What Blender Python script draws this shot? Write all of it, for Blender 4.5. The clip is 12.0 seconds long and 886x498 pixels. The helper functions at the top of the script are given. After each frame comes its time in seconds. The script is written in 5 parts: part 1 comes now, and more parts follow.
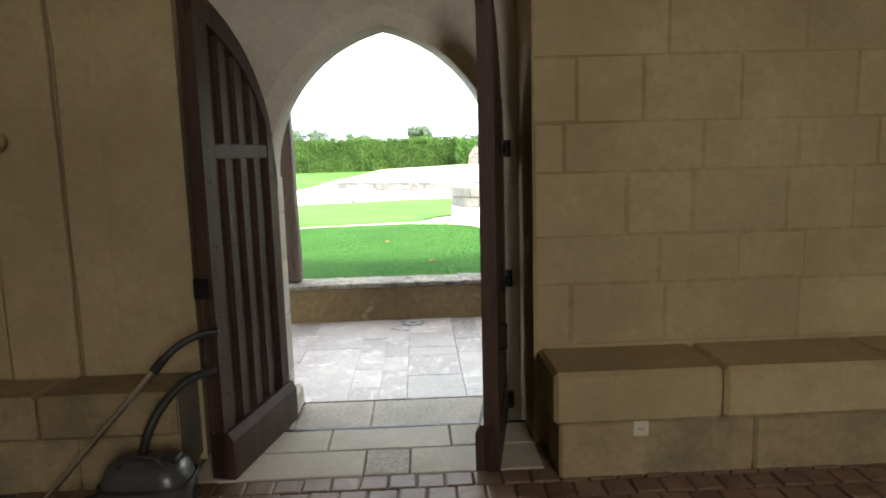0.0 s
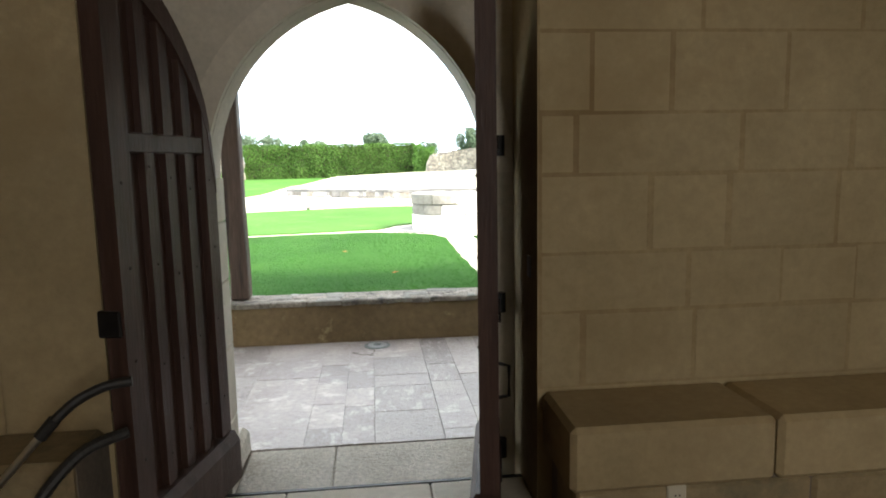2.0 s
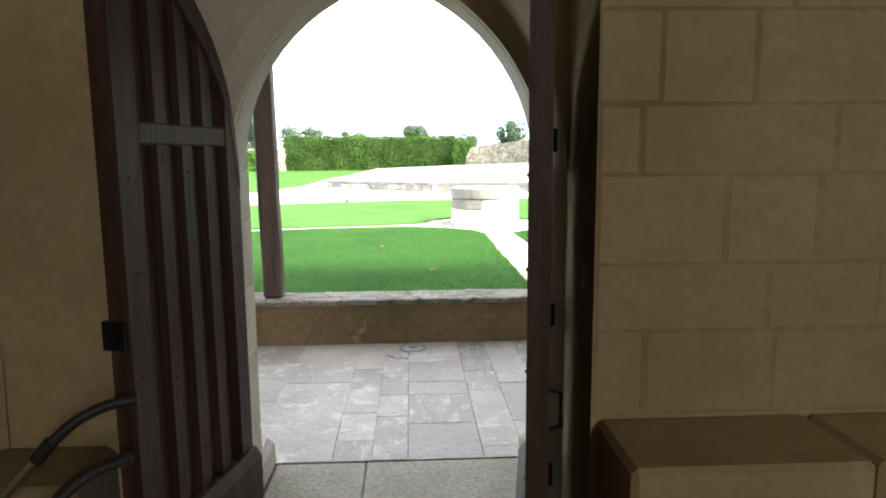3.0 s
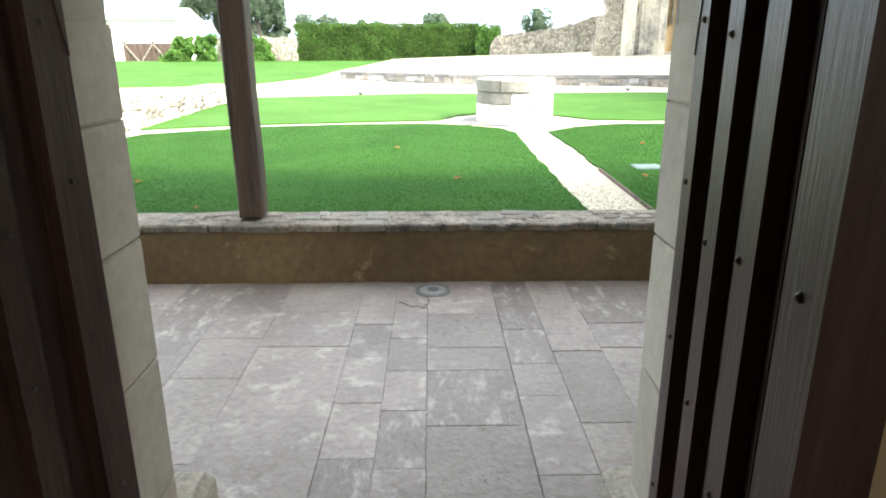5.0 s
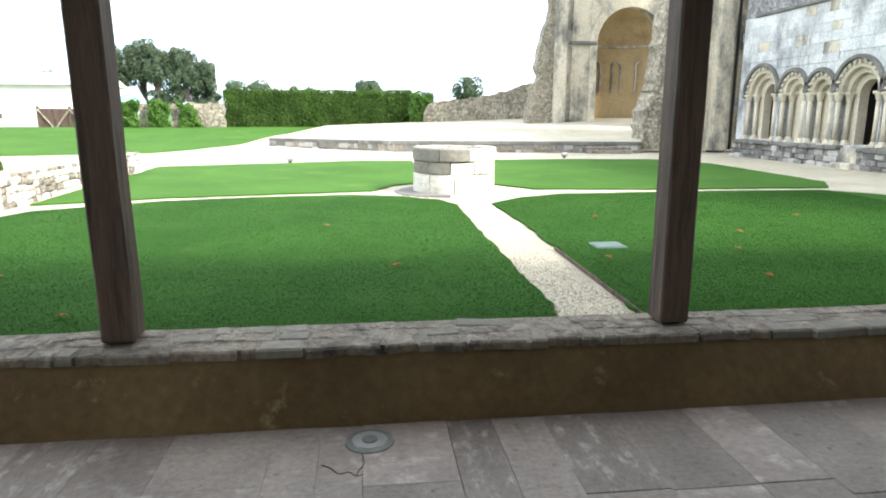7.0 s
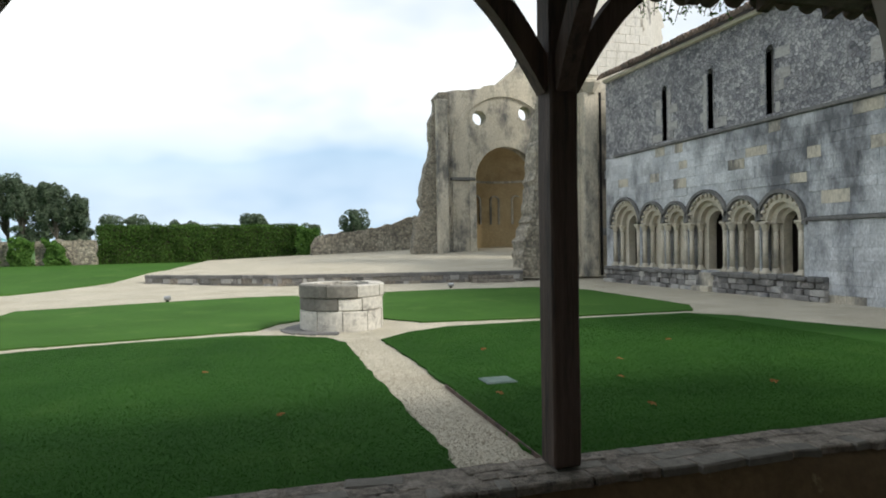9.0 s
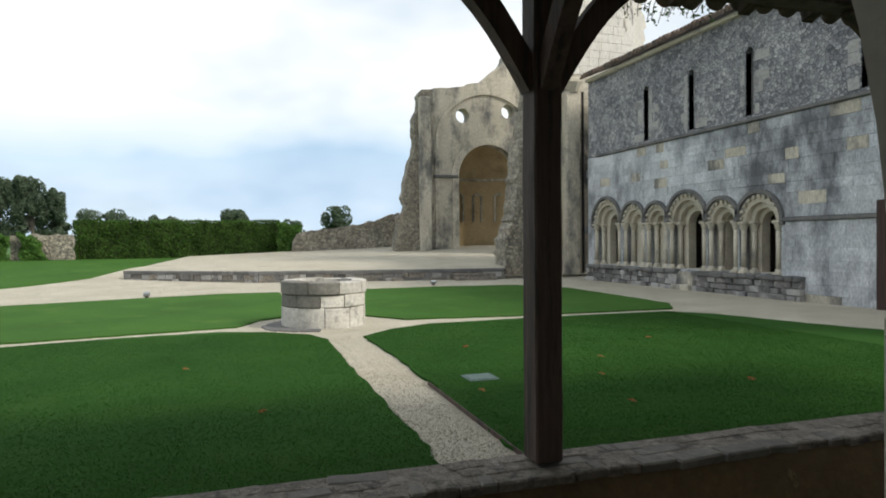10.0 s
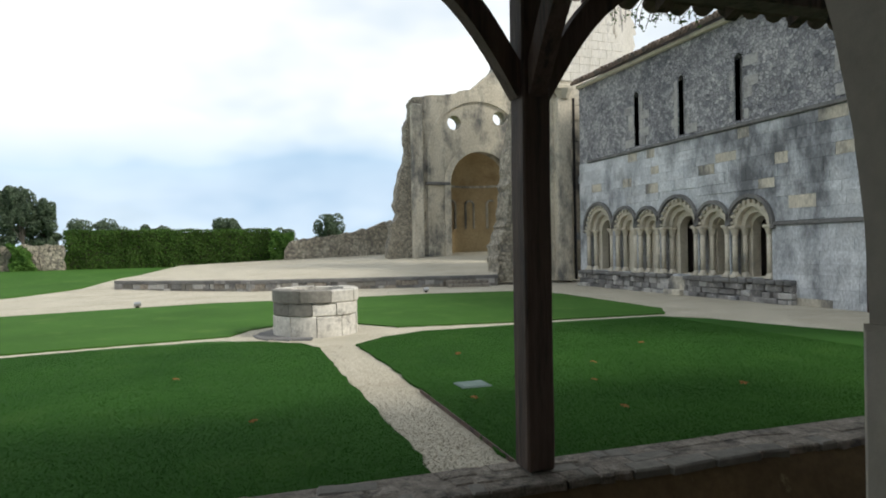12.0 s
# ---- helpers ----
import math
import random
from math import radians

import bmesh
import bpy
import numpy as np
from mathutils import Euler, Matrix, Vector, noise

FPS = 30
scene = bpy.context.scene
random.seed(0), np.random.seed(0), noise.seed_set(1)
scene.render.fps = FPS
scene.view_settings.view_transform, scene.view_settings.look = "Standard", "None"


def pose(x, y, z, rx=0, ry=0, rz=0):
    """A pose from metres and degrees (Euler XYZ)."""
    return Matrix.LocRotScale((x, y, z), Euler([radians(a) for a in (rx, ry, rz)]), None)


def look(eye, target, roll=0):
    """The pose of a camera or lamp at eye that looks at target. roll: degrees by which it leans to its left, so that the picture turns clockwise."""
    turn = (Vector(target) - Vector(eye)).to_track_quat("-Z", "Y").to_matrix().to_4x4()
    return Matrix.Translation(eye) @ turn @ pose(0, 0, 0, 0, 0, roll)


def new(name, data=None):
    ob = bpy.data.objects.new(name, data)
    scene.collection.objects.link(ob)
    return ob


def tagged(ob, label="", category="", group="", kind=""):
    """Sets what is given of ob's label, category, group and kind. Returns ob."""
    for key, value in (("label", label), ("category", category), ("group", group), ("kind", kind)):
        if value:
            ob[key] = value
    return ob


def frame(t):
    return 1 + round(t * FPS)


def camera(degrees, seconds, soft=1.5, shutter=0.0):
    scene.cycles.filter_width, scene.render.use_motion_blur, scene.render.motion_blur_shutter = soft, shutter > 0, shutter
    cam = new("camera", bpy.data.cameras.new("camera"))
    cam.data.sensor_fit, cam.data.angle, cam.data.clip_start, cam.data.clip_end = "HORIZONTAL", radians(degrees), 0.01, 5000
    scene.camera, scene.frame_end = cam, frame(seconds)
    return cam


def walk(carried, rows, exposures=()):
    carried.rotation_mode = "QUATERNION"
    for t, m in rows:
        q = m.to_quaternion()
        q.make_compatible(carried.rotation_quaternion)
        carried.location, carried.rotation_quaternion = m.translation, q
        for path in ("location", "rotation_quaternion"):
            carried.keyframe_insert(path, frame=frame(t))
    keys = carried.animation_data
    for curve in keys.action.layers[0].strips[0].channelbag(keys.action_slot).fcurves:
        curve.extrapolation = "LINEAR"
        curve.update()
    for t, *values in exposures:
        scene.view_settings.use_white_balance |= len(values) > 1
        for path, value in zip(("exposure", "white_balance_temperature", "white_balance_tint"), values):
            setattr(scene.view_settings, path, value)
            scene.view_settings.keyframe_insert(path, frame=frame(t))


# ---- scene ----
cam = camera(68.0, 12.0, soft=1.9)
PATH = [
    (0, (-0.003, -0.175, 1.72), (0.07, 1.804, 1.438), -1.6),
    (0.5, (0.028, 0.038, 1.724), (0.136, 2.017, 1.455), -0.7),
    (1, (0.004, 0.21, 1.681), (0.129, 2.189, 1.417), 0.0),
    (1.5, (-0.062, 0.45, 1.674), (0.096, 2.426, 1.413), -0.4),
    (2, (-0.093, 0.54, 1.675), (0.116, 2.512, 1.413), -1.1),
    (2.5, (-0.077, 0.441, 1.734), (0.063, 2.423, 1.506), -0.8),
    (2.7, (-0.086, 0.577, 1.714), (0.029, 2.559, 1.471), -0.6),
    (4.3, (-0.046, 1.818, 1.613), (-0.006, 3.761, 1.141), 0.4),
    (4.5, (-0.052, 1.958, 1.579), (-0.032, 3.894, 1.076), 0.9),
    (5, (-0.094, 2.358, 1.566), (-0.061, 4.269, 0.979), -0.1),
    (5.5, (-0.066, 2.735, 1.562), (0.03, 4.648, 0.984), -0.5),
    (6, (-0.04, 3.049, 1.583), (0.035, 4.992, 1.115), -0.6),
    (6.5, (-0.084, 3.316, 1.528), (0.041, 5.263, 1.085), -0.0),
    (7, (-0.083, 3.509, 1.577), (0.147, 5.454, 1.174), 0.1),
    (7.5, (-0.06, 3.573, 1.637), (0.229, 5.542, 1.438), 0.4),
    (9.5, (-0.055, 3.568, 1.693), (0.559, 5.472, 1.677), -0.9),
    (10, (-0.071, 3.562, 1.691), (0.547, 5.464, 1.664), -0.5),
    (10.5, (-0.062, 3.579, 1.683), (0.556, 5.481, 1.667), -0.5),
    (11, (-0.023, 3.623, 1.665), (0.598, 5.524, 1.66), -0.7),
    (11.5, (-0.025, 3.621, 1.659), (0.605, 5.519, 1.66), -0.6),
    (12, (-0.045, 3.571, 1.691), (0.593, 5.466, 1.685), -1.0),
]
EXPOSURES = [(0.0, 2.90), (1.0, 2.84), (1.5, 2.72), (2.0, 2.58), (2.7, 2.54), (4.3, 2.44), (5.0, 2.42), (5.5, 2.34), (6.5, 1.93), (7.1, 1.62), (7.7, 1.18), (9.3, 0.04), (12.0, 0.06)]
walk(cam, [(t, look(eye, target, roll)) for t, eye, target, roll in PATH], EXPOSURES)

# ---- light ----
SUN_EL, SUN_ROT = radians(39), radians(130)   # sun over the chapter house roof, which shades the near side of the garth
world = bpy.data.worlds.new("sky")
scene.world = world
world.use_nodes = True
wn, wl = world.node_tree.nodes, world.node_tree.links
wn.clear()
w_out = wn.new("ShaderNodeOutputWorld")
w_bg = wn.new("ShaderNodeBackground")
w_sky = wn.new("ShaderNodeTexSky")
w_sky.sky_type, w_sky.sun_disc = "NISHITA", False
w_sky.sun_elevation, w_sky.sun_rotation = SUN_EL, SUN_ROT
w_tc = wn.new("ShaderNodeTexCoord")
w_map = wn.new("ShaderNodeMapping")
w_map.inputs["Scale"].default_value = (1.0, 1.0, 2.2)
w_noise = wn.new("ShaderNodeTexNoise")
w_noise.inputs["Scale"].default_value, w_noise.inputs["Detail"].default_value = 1.3, 5
w_ramp = wn.new("ShaderNodeValToRGB")
w_ramp.color_ramp.elements[0].position, w_ramp.color_ramp.elements[1].position = 0.26, 0.50
w_grey = wn.new("ShaderNodeTexNoise")
w_grey.inputs["Scale"].default_value, w_grey.inputs["Detail"].default_value = 1.9, 4
w_cloud = wn.new("ShaderNodeValToRGB")
w_cloud.color_ramp.elements[0].position, w_cloud.color_ramp.elements[0].color = 0.38, (6.8, 8.1, 9.3, 1)
w_cloud.color_ramp.elements[1].position, w_cloud.color_ramp.elements[1].color = 0.56, (11.2, 11.4, 11.4, 1)
w_tint = wn.new("ShaderNodeMix")
w_tint.data_type = "RGBA"
wl.new(w_tc.outputs["Generated"], w_map.inputs["Vector"])
wl.new(w_map.outputs["Vector"], w_noise.inputs["Vector"])
wl.new(w_map.outputs["Vector"], w_grey.inputs["Vector"])
wl.new(w_noise.outputs["Fac"], w_ramp.inputs["Fac"])
wl.new(w_grey.outputs["Fac"], w_cloud.inputs["Fac"])
wl.new(w_ramp.outputs["Color"], w_tint.inputs["Factor"])
wl.new(w_sky.outputs["Color"], w_tint.inputs["A"])
wl.new(w_cloud.outputs["Color"], w_tint.inputs["B"])
# bank of blue-grey cloud low over the horizon
w_sep = wn.new("ShaderNodeSeparateXYZ")
w_add = wn.new("ShaderNodeMath")
w_add.operation = "MULTIPLY_ADD"
w_add.inputs[1].default_value = 0.22
w_bank = wn.new("ShaderNodeValToRGB")
w_bank.color_ramp.elements[0].position, w_bank.color_ramp.elements[0].color = 0.18, (0.80, 0.90, 1.0, 1)
w_bank.color_ramp.elements[1].position, w_bank.color_ramp.elements[1].color = 0.34, (1, 1, 1, 1)
w_e = w_bank.color_ramp.elements.new(0.235)
w_e.color = (0.64, 0.79, 0.93, 1)
w_mul = wn.new("ShaderNodeMix")
w_mul.data_type, w_mul.blend_type = "RGBA", "MULTIPLY"
w_mul.inputs["Factor"].default_value = 1.0
wl.new(w_tc.outputs["Generated"], w_sep.inputs["Vector"])
wl.new(w_grey.outputs["Fac"], w_add.inputs[0])
wl.new(w_sep.outputs["Z"], w_add.inputs[2])
wl.new(w_add.outputs["Value"], w_bank.inputs["Fac"])
wl.new(w_tint.outputs["Result"], w_mul.inputs["A"])
wl.new(w_bank.outputs["Color"], w_mul.inputs["B"])
wl.new(w_mul.outputs["Result"], w_bg.inputs["Color"])
w_bg.inputs["Strength"].default_value = 0.095
wl.new(w_bg.outputs["Background"], w_out.inputs["Surface"])

sun = new("sun", bpy.data.lights.new("sun", "SUN"))
sun.data.energy, sun.data.angle, sun.data.color = 3.0, radians(15), (1.0, 0.94, 0.84)
sun.matrix_world = look((0, 0, 30), Vector((0, 0, 30)) - Vector((math.sin(SUN_ROT) * math.cos(SUN_EL), math.cos(SUN_ROT) * math.cos(SUN_EL), math.sin(SUN_EL))))

# added fill lamp for the room, in an assumed window opening behind the viewer
room_fill_light = new("room_fill_light", bpy.data.lights.new("room_fill_light", "AREA"))
room_fill_light.data.shape, room_fill_light.data.size, room_fill_light.data.size_y = "RECTANGLE", 1.4, 2.6
room_fill_light.data.energy, room_fill_light.data.color = 23.5, (1.0, 0.93, 0.80)
room_fill_light.matrix_world = look((2.2, -5.95, 3.0), (1.9, 0, 2.6))


# ---- materials ----
def nodes_of(name):
    m = bpy.data.materials.new(name)
    m.use_nodes = True
    nt = m.node_tree
    return m, nt, nt.nodes, nt.links, nt.nodes["Principled BSDF"]


def surface(name, low, high, big=1.5, fine=18.0, rough=0.85, bump=0.25, grain=0.25, rnd=0.12, stain=None, stain_scale=0.7,
            stain_at=(0.5, 0.68), stretch=(1, 1, 1), cells=0.0, cell_bump=0.6, cell_tone=0.5, metal=0.0, bump_size=0.01, gloss=0.5):
    """A mineral, wooden or leafy surface: two tones by large noise, fine grain, optional stains, optional rubble cells."""
    m, nt, n, l, bsdf = nodes_of(name)
    geo = n.new("ShaderNodeNewGeometry")
    mp = n.new("ShaderNodeMapping")
    mp.inputs["Scale"].default_value = stretch
    l.new(geo.outputs["Position"], mp.inputs["Vector"])
    pos = mp.outputs["Vector"]

    def noise_at(scale, detail=5.0, rough_=0.6):
        t = n.new("ShaderNodeTexNoise")
        t.inputs["Scale"].default_value, t.inputs["Detail"].default_value, t.inputs["Roughness"].default_value = scale, detail, rough_
        l.new(pos, t.inputs["Vector"])
        return t.outputs["Fac"]

    def mix(kind, fac, a, b):
        x = n.new("ShaderNodeMix")
        x.data_type, x.blend_type = "RGBA", kind
        for key, v in (("Factor", fac), ("A", a), ("B", b)):
            if isinstance(v, (int, float)):
                x.inputs[key].default_value = v
            elif isinstance(v, tuple):
                x.inputs[key].default_value = (*v, 1)
            else:
                l.new(v, x.inputs[key])
        return x.outputs["Result"]

    def ramp(fac, lo, hi, a=(0, 0, 0), b=(1, 1, 1)):
        r = n.new("ShaderNodeValToRGB")
        r.color_ramp.elements[0].position, r.color_ramp.elements[0].color = lo, (*a, 1)
        r.color_ramp.elements[1].position, r.color_ramp.elements[1].color = hi, (*b, 1)
        l.new(fac, r.inputs["Fac"])
        return r.outputs["Color"]

    fine_fac = noise_at(fine, 6.0, 0.65)
    colour = ramp(noise_at(big), 0.3, 0.7, low, high)
    height = fine_fac
    if cells:
        v = n.new("ShaderNodeTexVoronoi")
        v.feature, v.inputs["Scale"].default_value = "DISTANCE_TO_EDGE", cells
        v2 = n.new("ShaderNodeTexVoronoi")
        v2.inputs["Scale"].default_value = cells
        wob = n.new("ShaderNodeVectorMath")
        wob.operation = "ADD"
        wn_ = n.new("ShaderNodeTexNoise")
        wn_.inputs["Scale"].default_value = cells * 0.8
        l.new(pos, wn_.inputs["Vector"])
        sc = n.new("ShaderNodeVectorMath")
        sc.operation = "SCALE"
        sc.inputs["Scale"].default_value = 0.5 / cells
        l.new(wn_.outputs["Color"], sc.inputs[0])
        l.new(pos, wob.inputs[0])
        l.new(sc.outputs["Vector"], wob.inputs[1])
        l.new(wob.outputs["Vector"], v.inputs["Vector"])
        l.new(wob.outputs["Vector"], v2.inputs["Vector"])
        bw = n.new("ShaderNodeRGBToBW")
        l.new(v2.outputs["Color"], bw.inputs["Color"])
        colour = mix("MULTIPLY", cell_tone, colour, ramp(bw.outputs["Val"], 0.1, 0.9, (0.35, 0.35, 0.36), (1.35, 1.3, 1.2)))
        joint = ramp(v.outputs["Distance"], 0.0, 0.12)
        colour = mix("MULTIPLY", 0.45, colour, joint)
        hm = n.new("ShaderNodeMath")
        hm.operation = "MULTIPLY_ADD"
        l.new(joint, hm.inputs[0])
        hm.inputs[1].default_value = cell_bump * 2
        l.new(fine_fac, hm.inputs[2])
        height = hm.outputs["Value"]
    colour = mix("MULTIPLY", grain, colour, ramp(fine_fac, 0.28, 0.72, (0.35, 0.35, 0.35), (1.45, 1.45, 1.45)))
    if stain:
        mask = noise_at(stain_scale, 8.0, 0.7)
        colour = mix("MIX", ramp(mask, stain_at[0], stain_at[1]), colour, stain)
    if rnd:
        info = n.new("ShaderNodeObjectInfo")
        colour = mix("MULTIPLY", 1.0, colour, ramp(info.outputs["Random"], 0.0, 1.0, (1 - rnd,) * 3, (1 + rnd,) * 3))
    l.new(colour, bsdf.inputs["Base Color"])
    bsdf.inputs["Roughness"].default_value, bsdf.inputs["Metallic"].default_value = rough, metal
    bsdf.inputs["Specular IOR Level"].default_value = gloss
    if bump:
        b = n.new("ShaderNodeBump")
        b.inputs["Strength"].default_value, b.inputs["Distance"].default_value = bump, bump_size
        l.new(height, b.inputs["Height"])
        l.new(b.outputs["Normal"], bsdf.inputs["Normal"])
    return m


def foliage(name, dark, light, warm=None, through_light=0.3):
    """Leaves: tone from leaf to leaf and over patches, with some light passing through."""
    m, nt, n, l, bsdf = nodes_of(name)
    geo = n.new("ShaderNodeNewGeometry")
    r = n.new("ShaderNodeValToRGB")
    r.color_ramp.elements[0].color, r.color_ramp.elements[1].color = (*dark, 1), (*light, 1)
    if warm:
        e = r.color_ramp.elements.new(0.93)
        e.color = (*light, 1)
        r.color_ramp.elements[2].color = (*warm, 1)
    l.new(geo.outputs["Random Per Island"], r.inputs["Fac"])
    t = n.new("ShaderNodeTexNoise")
    t.inputs["Scale"].default_value = 0.9
    l.new(geo.outputs["Position"], t.inputs["Vector"])
    mr = n.new("ShaderNodeMapRange")
    mr.inputs["To Min"].default_value, mr.inputs["To Max"].default_value = 0.55, 1.45
    l.new(t.outputs["Fac"], mr.inputs["Value"])
    v = n.new("ShaderNodeVectorMath")
    v.operation = "SCALE"
    l.new(r.outputs["Color"], v.inputs[0])
    l.new(mr.outputs["Result"], v.inputs["Scale"])
    l.new(v.outputs["Vector"], bsdf.inputs["Base Color"])
    bsdf.inputs["Roughness"].default_value = 0.7
    bsdf.inputs["Specular IOR Level"].default_value = 0.12
    tr = n.new("ShaderNodeBsdfTranslucent")
    l.new(v.outputs["Vector"], tr.inputs["Color"])
    mx = n.new("ShaderNodeMixShader")
    mx.inputs["Fac"].default_value = through_light
    l.new(bsdf.outputs["BSDF"], mx.inputs[1])
    l.new(tr.outputs["BSDF"], mx.inputs[2])
    l.new(mx.outputs["Shader"], n["Material Output"].inputs["Surface"])
    return m


M_plaster = surface("ochre_limestone", (0.295, 0.228, 0.124), (0.43, 0.342, 0.198), 1.0, 26, 0.9, 0.25, 0.2, 0.06, (0.30, 0.225, 0.12), 1.3, (0.50, 0.72))
M_mortar = surface("brown_lime_mortar", (0.262, 0.195, 0.102), (0.385, 0.298, 0.166), 1.0, 26, 0.95, 0.25, 0.3, 0, (0.22, 0.15, 0.072), 1.3, (0.47, 0.66))
# grey stains are real; the base is darkened for weaker light low in the room
M_bench = surface("stained_dim_bench_stone", (0.225, 0.172, 0.095), (0.36, 0.285, 0.165), 1.4, 22, 0.9, 0.3, 0.3, 0.14, (0.155, 0.130, 0.080), 1.7, (0.50, 0.66))
M_jamb = surface("pale_jamb_stone", (0.46, 0.42, 0.34), (0.58, 0.54, 0.46), 1.8, 30, 0.85, 0.2, 0.2, 0.08, (0.34, 0.29, 0.21), 1.6, (0.58, 0.8))
M_slab = surface("worn_limestone_slab", (0.20, 0.165, 0.15), (0.31, 0.265, 0.245), 2.0, 24, 0.40, 0.55, 0.5, 0.26, (0.46, 0.42, 0.40), 5.5, (0.53, 0.68), bump_size=0.014)
M_slab_pitted = surface("pitted_limestone_slab", (0.22, 0.186, 0.17), (0.35, 0.305, 0.28), 2.4, 30, 0.42, 0.7, 0.5, 0.2, (0.13, 0.11, 0.10), 13.0, (0.60, 0.66), bump_size=0.012)
M_slab_tooled = surface("tooled_limestone_slab", (0.165, 0.137, 0.124), (0.26, 0.224, 0.207), 3.0, 22, 0.42, 0.7, 0.5, 0.15, (0.43, 0.39, 0.37), 6.0, (0.53, 0.66), stretch=(2.0, 0.9, 1), bump_size=0.012)
M_coarse = surface("coarse_threshold_stone", (0.40, 0.36, 0.29), (0.56, 0.52, 0.45), 3.5, 40, 0.8, 0.8, 0.6, 0.06, bump_size=0.02)
M_grout = surface("sandy_joint", (0.17, 0.14, 0.11), (0.24, 0.20, 0.16), 4, 40, 0.95, 0.3, 0.3, 0)
M_terracotta = surface("worn_floor_tile", (0.15, 0.095, 0.065), (0.27, 0.19, 0.135), 3, 30, 0.6, 0.3, 0.3, 0.18)
M_render = surface("ochre_lime_render", (0.125, 0.083, 0.040), (0.205, 0.141, 0.072), 1.2, 16, 0.95, 0.5, 0.4, 0, (0.36, 0.28, 0.155), 3.2, (0.61, 0.72))
M_cap = surface("lichened_cap_stone", (0.17, 0.148, 0.122), (0.37, 0.330, 0.28), 9.0, 34, 0.95, 0.9, 0.6, 0.16, (0.095, 0.086, 0.075), 6.5, (0.52, 0.64), bump_size=0.03)
M_door = surface("dark_stained_oak", (0.034, 0.017, 0.013), (0.070, 0.039, 0.031), 2.0, 14, 0.5, 0.4, 0.4, 0.10, (0.024, 0.013, 0.011), 1.2, (0.55, 0.70), stretch=(6, 6, 0.5), gloss=0.3)
M_post = surface("weathered_oak", (0.060, 0.036, 0.026), (0.13, 0.085, 0.065), 1.6, 12, 0.7, 0.5, 0.5, 0.08, (0.032, 0.020, 0.016), 1.3, (0.5, 0.62), stretch=(8, 8, 0.6))
M_iron = surface("black_iron", (0.010, 0.010, 0.011), (0.022, 0.021, 0.021), 8, 40, 0.5, 0.2, 0.2, 0, metal=0.6)
M_nail = surface("dull_nail_iron", (0.05, 0.045, 0.04), (0.09, 0.08, 0.07), 8, 40, 0.5, 0.1, 0.2, 0, metal=0.4)
# one turf in two tints: near one dimmed for shade, far one paled for sheen
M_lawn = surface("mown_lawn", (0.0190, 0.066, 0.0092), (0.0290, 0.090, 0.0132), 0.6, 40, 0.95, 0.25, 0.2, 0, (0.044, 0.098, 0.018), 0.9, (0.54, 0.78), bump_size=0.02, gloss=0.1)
M_lawn_sheen = surface("sheen_pale_lawn", (0.036, 0.098, 0.015), (0.052, 0.130, 0.022), 0.4, 40, 0.95, 0.3, 0.2, 0, (0.085, 0.160, 0.036), 0.9, (0.54, 0.78), bump_size=0.02, gloss=0.1)
M_gravel = surface("pale_gravel", (0.46, 0.425, 0.335), (0.60, 0.56, 0.455), 0.7, 45, 0.95, 0.4, 0.4, 0, (0.33, 0.29, 0.22), 0.5, (0.55, 0.75), cells=55, cell_bump=0.3, cell_tone=0.25)
M_meadow = surface("far_meadow", (0.045, 0.12, 0.018), (0.07, 0.16, 0.03), 0.1, 6, 0.95, 0.2, 0.4, 0)
M_ashlar = surface("weathered_ashlar", (0.42, 0.445, 0.475), (0.68, 0.70, 0.71), 1.5, 20, 0.9, 0.7, 0.6, 0.13, (0.13, 0.135, 0.145), 0.62, (0.47, 0.64), stretch=(1, 1, 0.55), bump_size=0.025)
M_ashlar_warm = surface("warm_ashlar", (0.44, 0.40, 0.32), (0.62, 0.575, 0.475), 0.8, 14, 0.9, 0.5, 0.5, 0.10, (0.14, 0.138, 0.13), 0.7, (0.48, 0.62), stretch=(1, 1, 0.5), bump_size=0.02)
M_rubble = surface("dark_rubble_masonry", (0.23, 0.24, 0.27), (0.51, 0.52, 0.55), 1.0, 26, 0.95, 0.9, 0.6, 0, (0.72, 0.70, 0.66), 8.0, (0.63, 0.68), cells=9, cell_bump=0.5, cell_tone=0.75, bump_size=0.03)
M_plinth = surface("worn_plinth_rubble", (0.12, 0.118, 0.115), (0.27, 0.26, 0.25), 2.2, 20, 0.95, 0.9, 0.6, 0.35, (0.42, 0.40, 0.37), 3.0, (0.58, 0.68), bump_size=0.03)
M_quoin = surface("grey_window_quoin", (0.34, 0.335, 0.32), (0.48, 0.465, 0.44), 1.2, 14, 0.92, 0.5, 0.4, 0.12, (0.17, 0.172, 0.18), 1.6, (0.5, 0.66), bump_size=0.02)
M_rubble_warm = surface("pale_rubble_masonry", (0.34, 0.31, 0.25), (0.54, 0.50, 0.42), 0.9, 12, 0.95, 0.9, 0.55, 0, (0.16, 0.155, 0.14), 1.2, (0.55, 0.68), cells=7.5, cell_bump=0.8, cell_tone=0.6, bump_size=0.05)
# pale tone has the sunlight on the tower put into it; dark stains are real
M_tower = surface("sunlit_tower_stone", (0.62, 0.59, 0.52), (0.78, 0.755, 0.69), 0.9, 12, 0.9, 0.6, 0.35, 0, (0.20, 0.19, 0.175), 0.9, (0.60, 0.70), stretch=(1.6, 1, 0.35), bump_size=0.04)
M_apse = surface("ochre_apse_plaster", (0.36, 0.265, 0.14), (0.47, 0.37, 0.22), 0.5, 9, 0.9, 0.3, 0.3, 0, (0.27, 0.19, 0.10), 0.6, (0.52, 0.7))
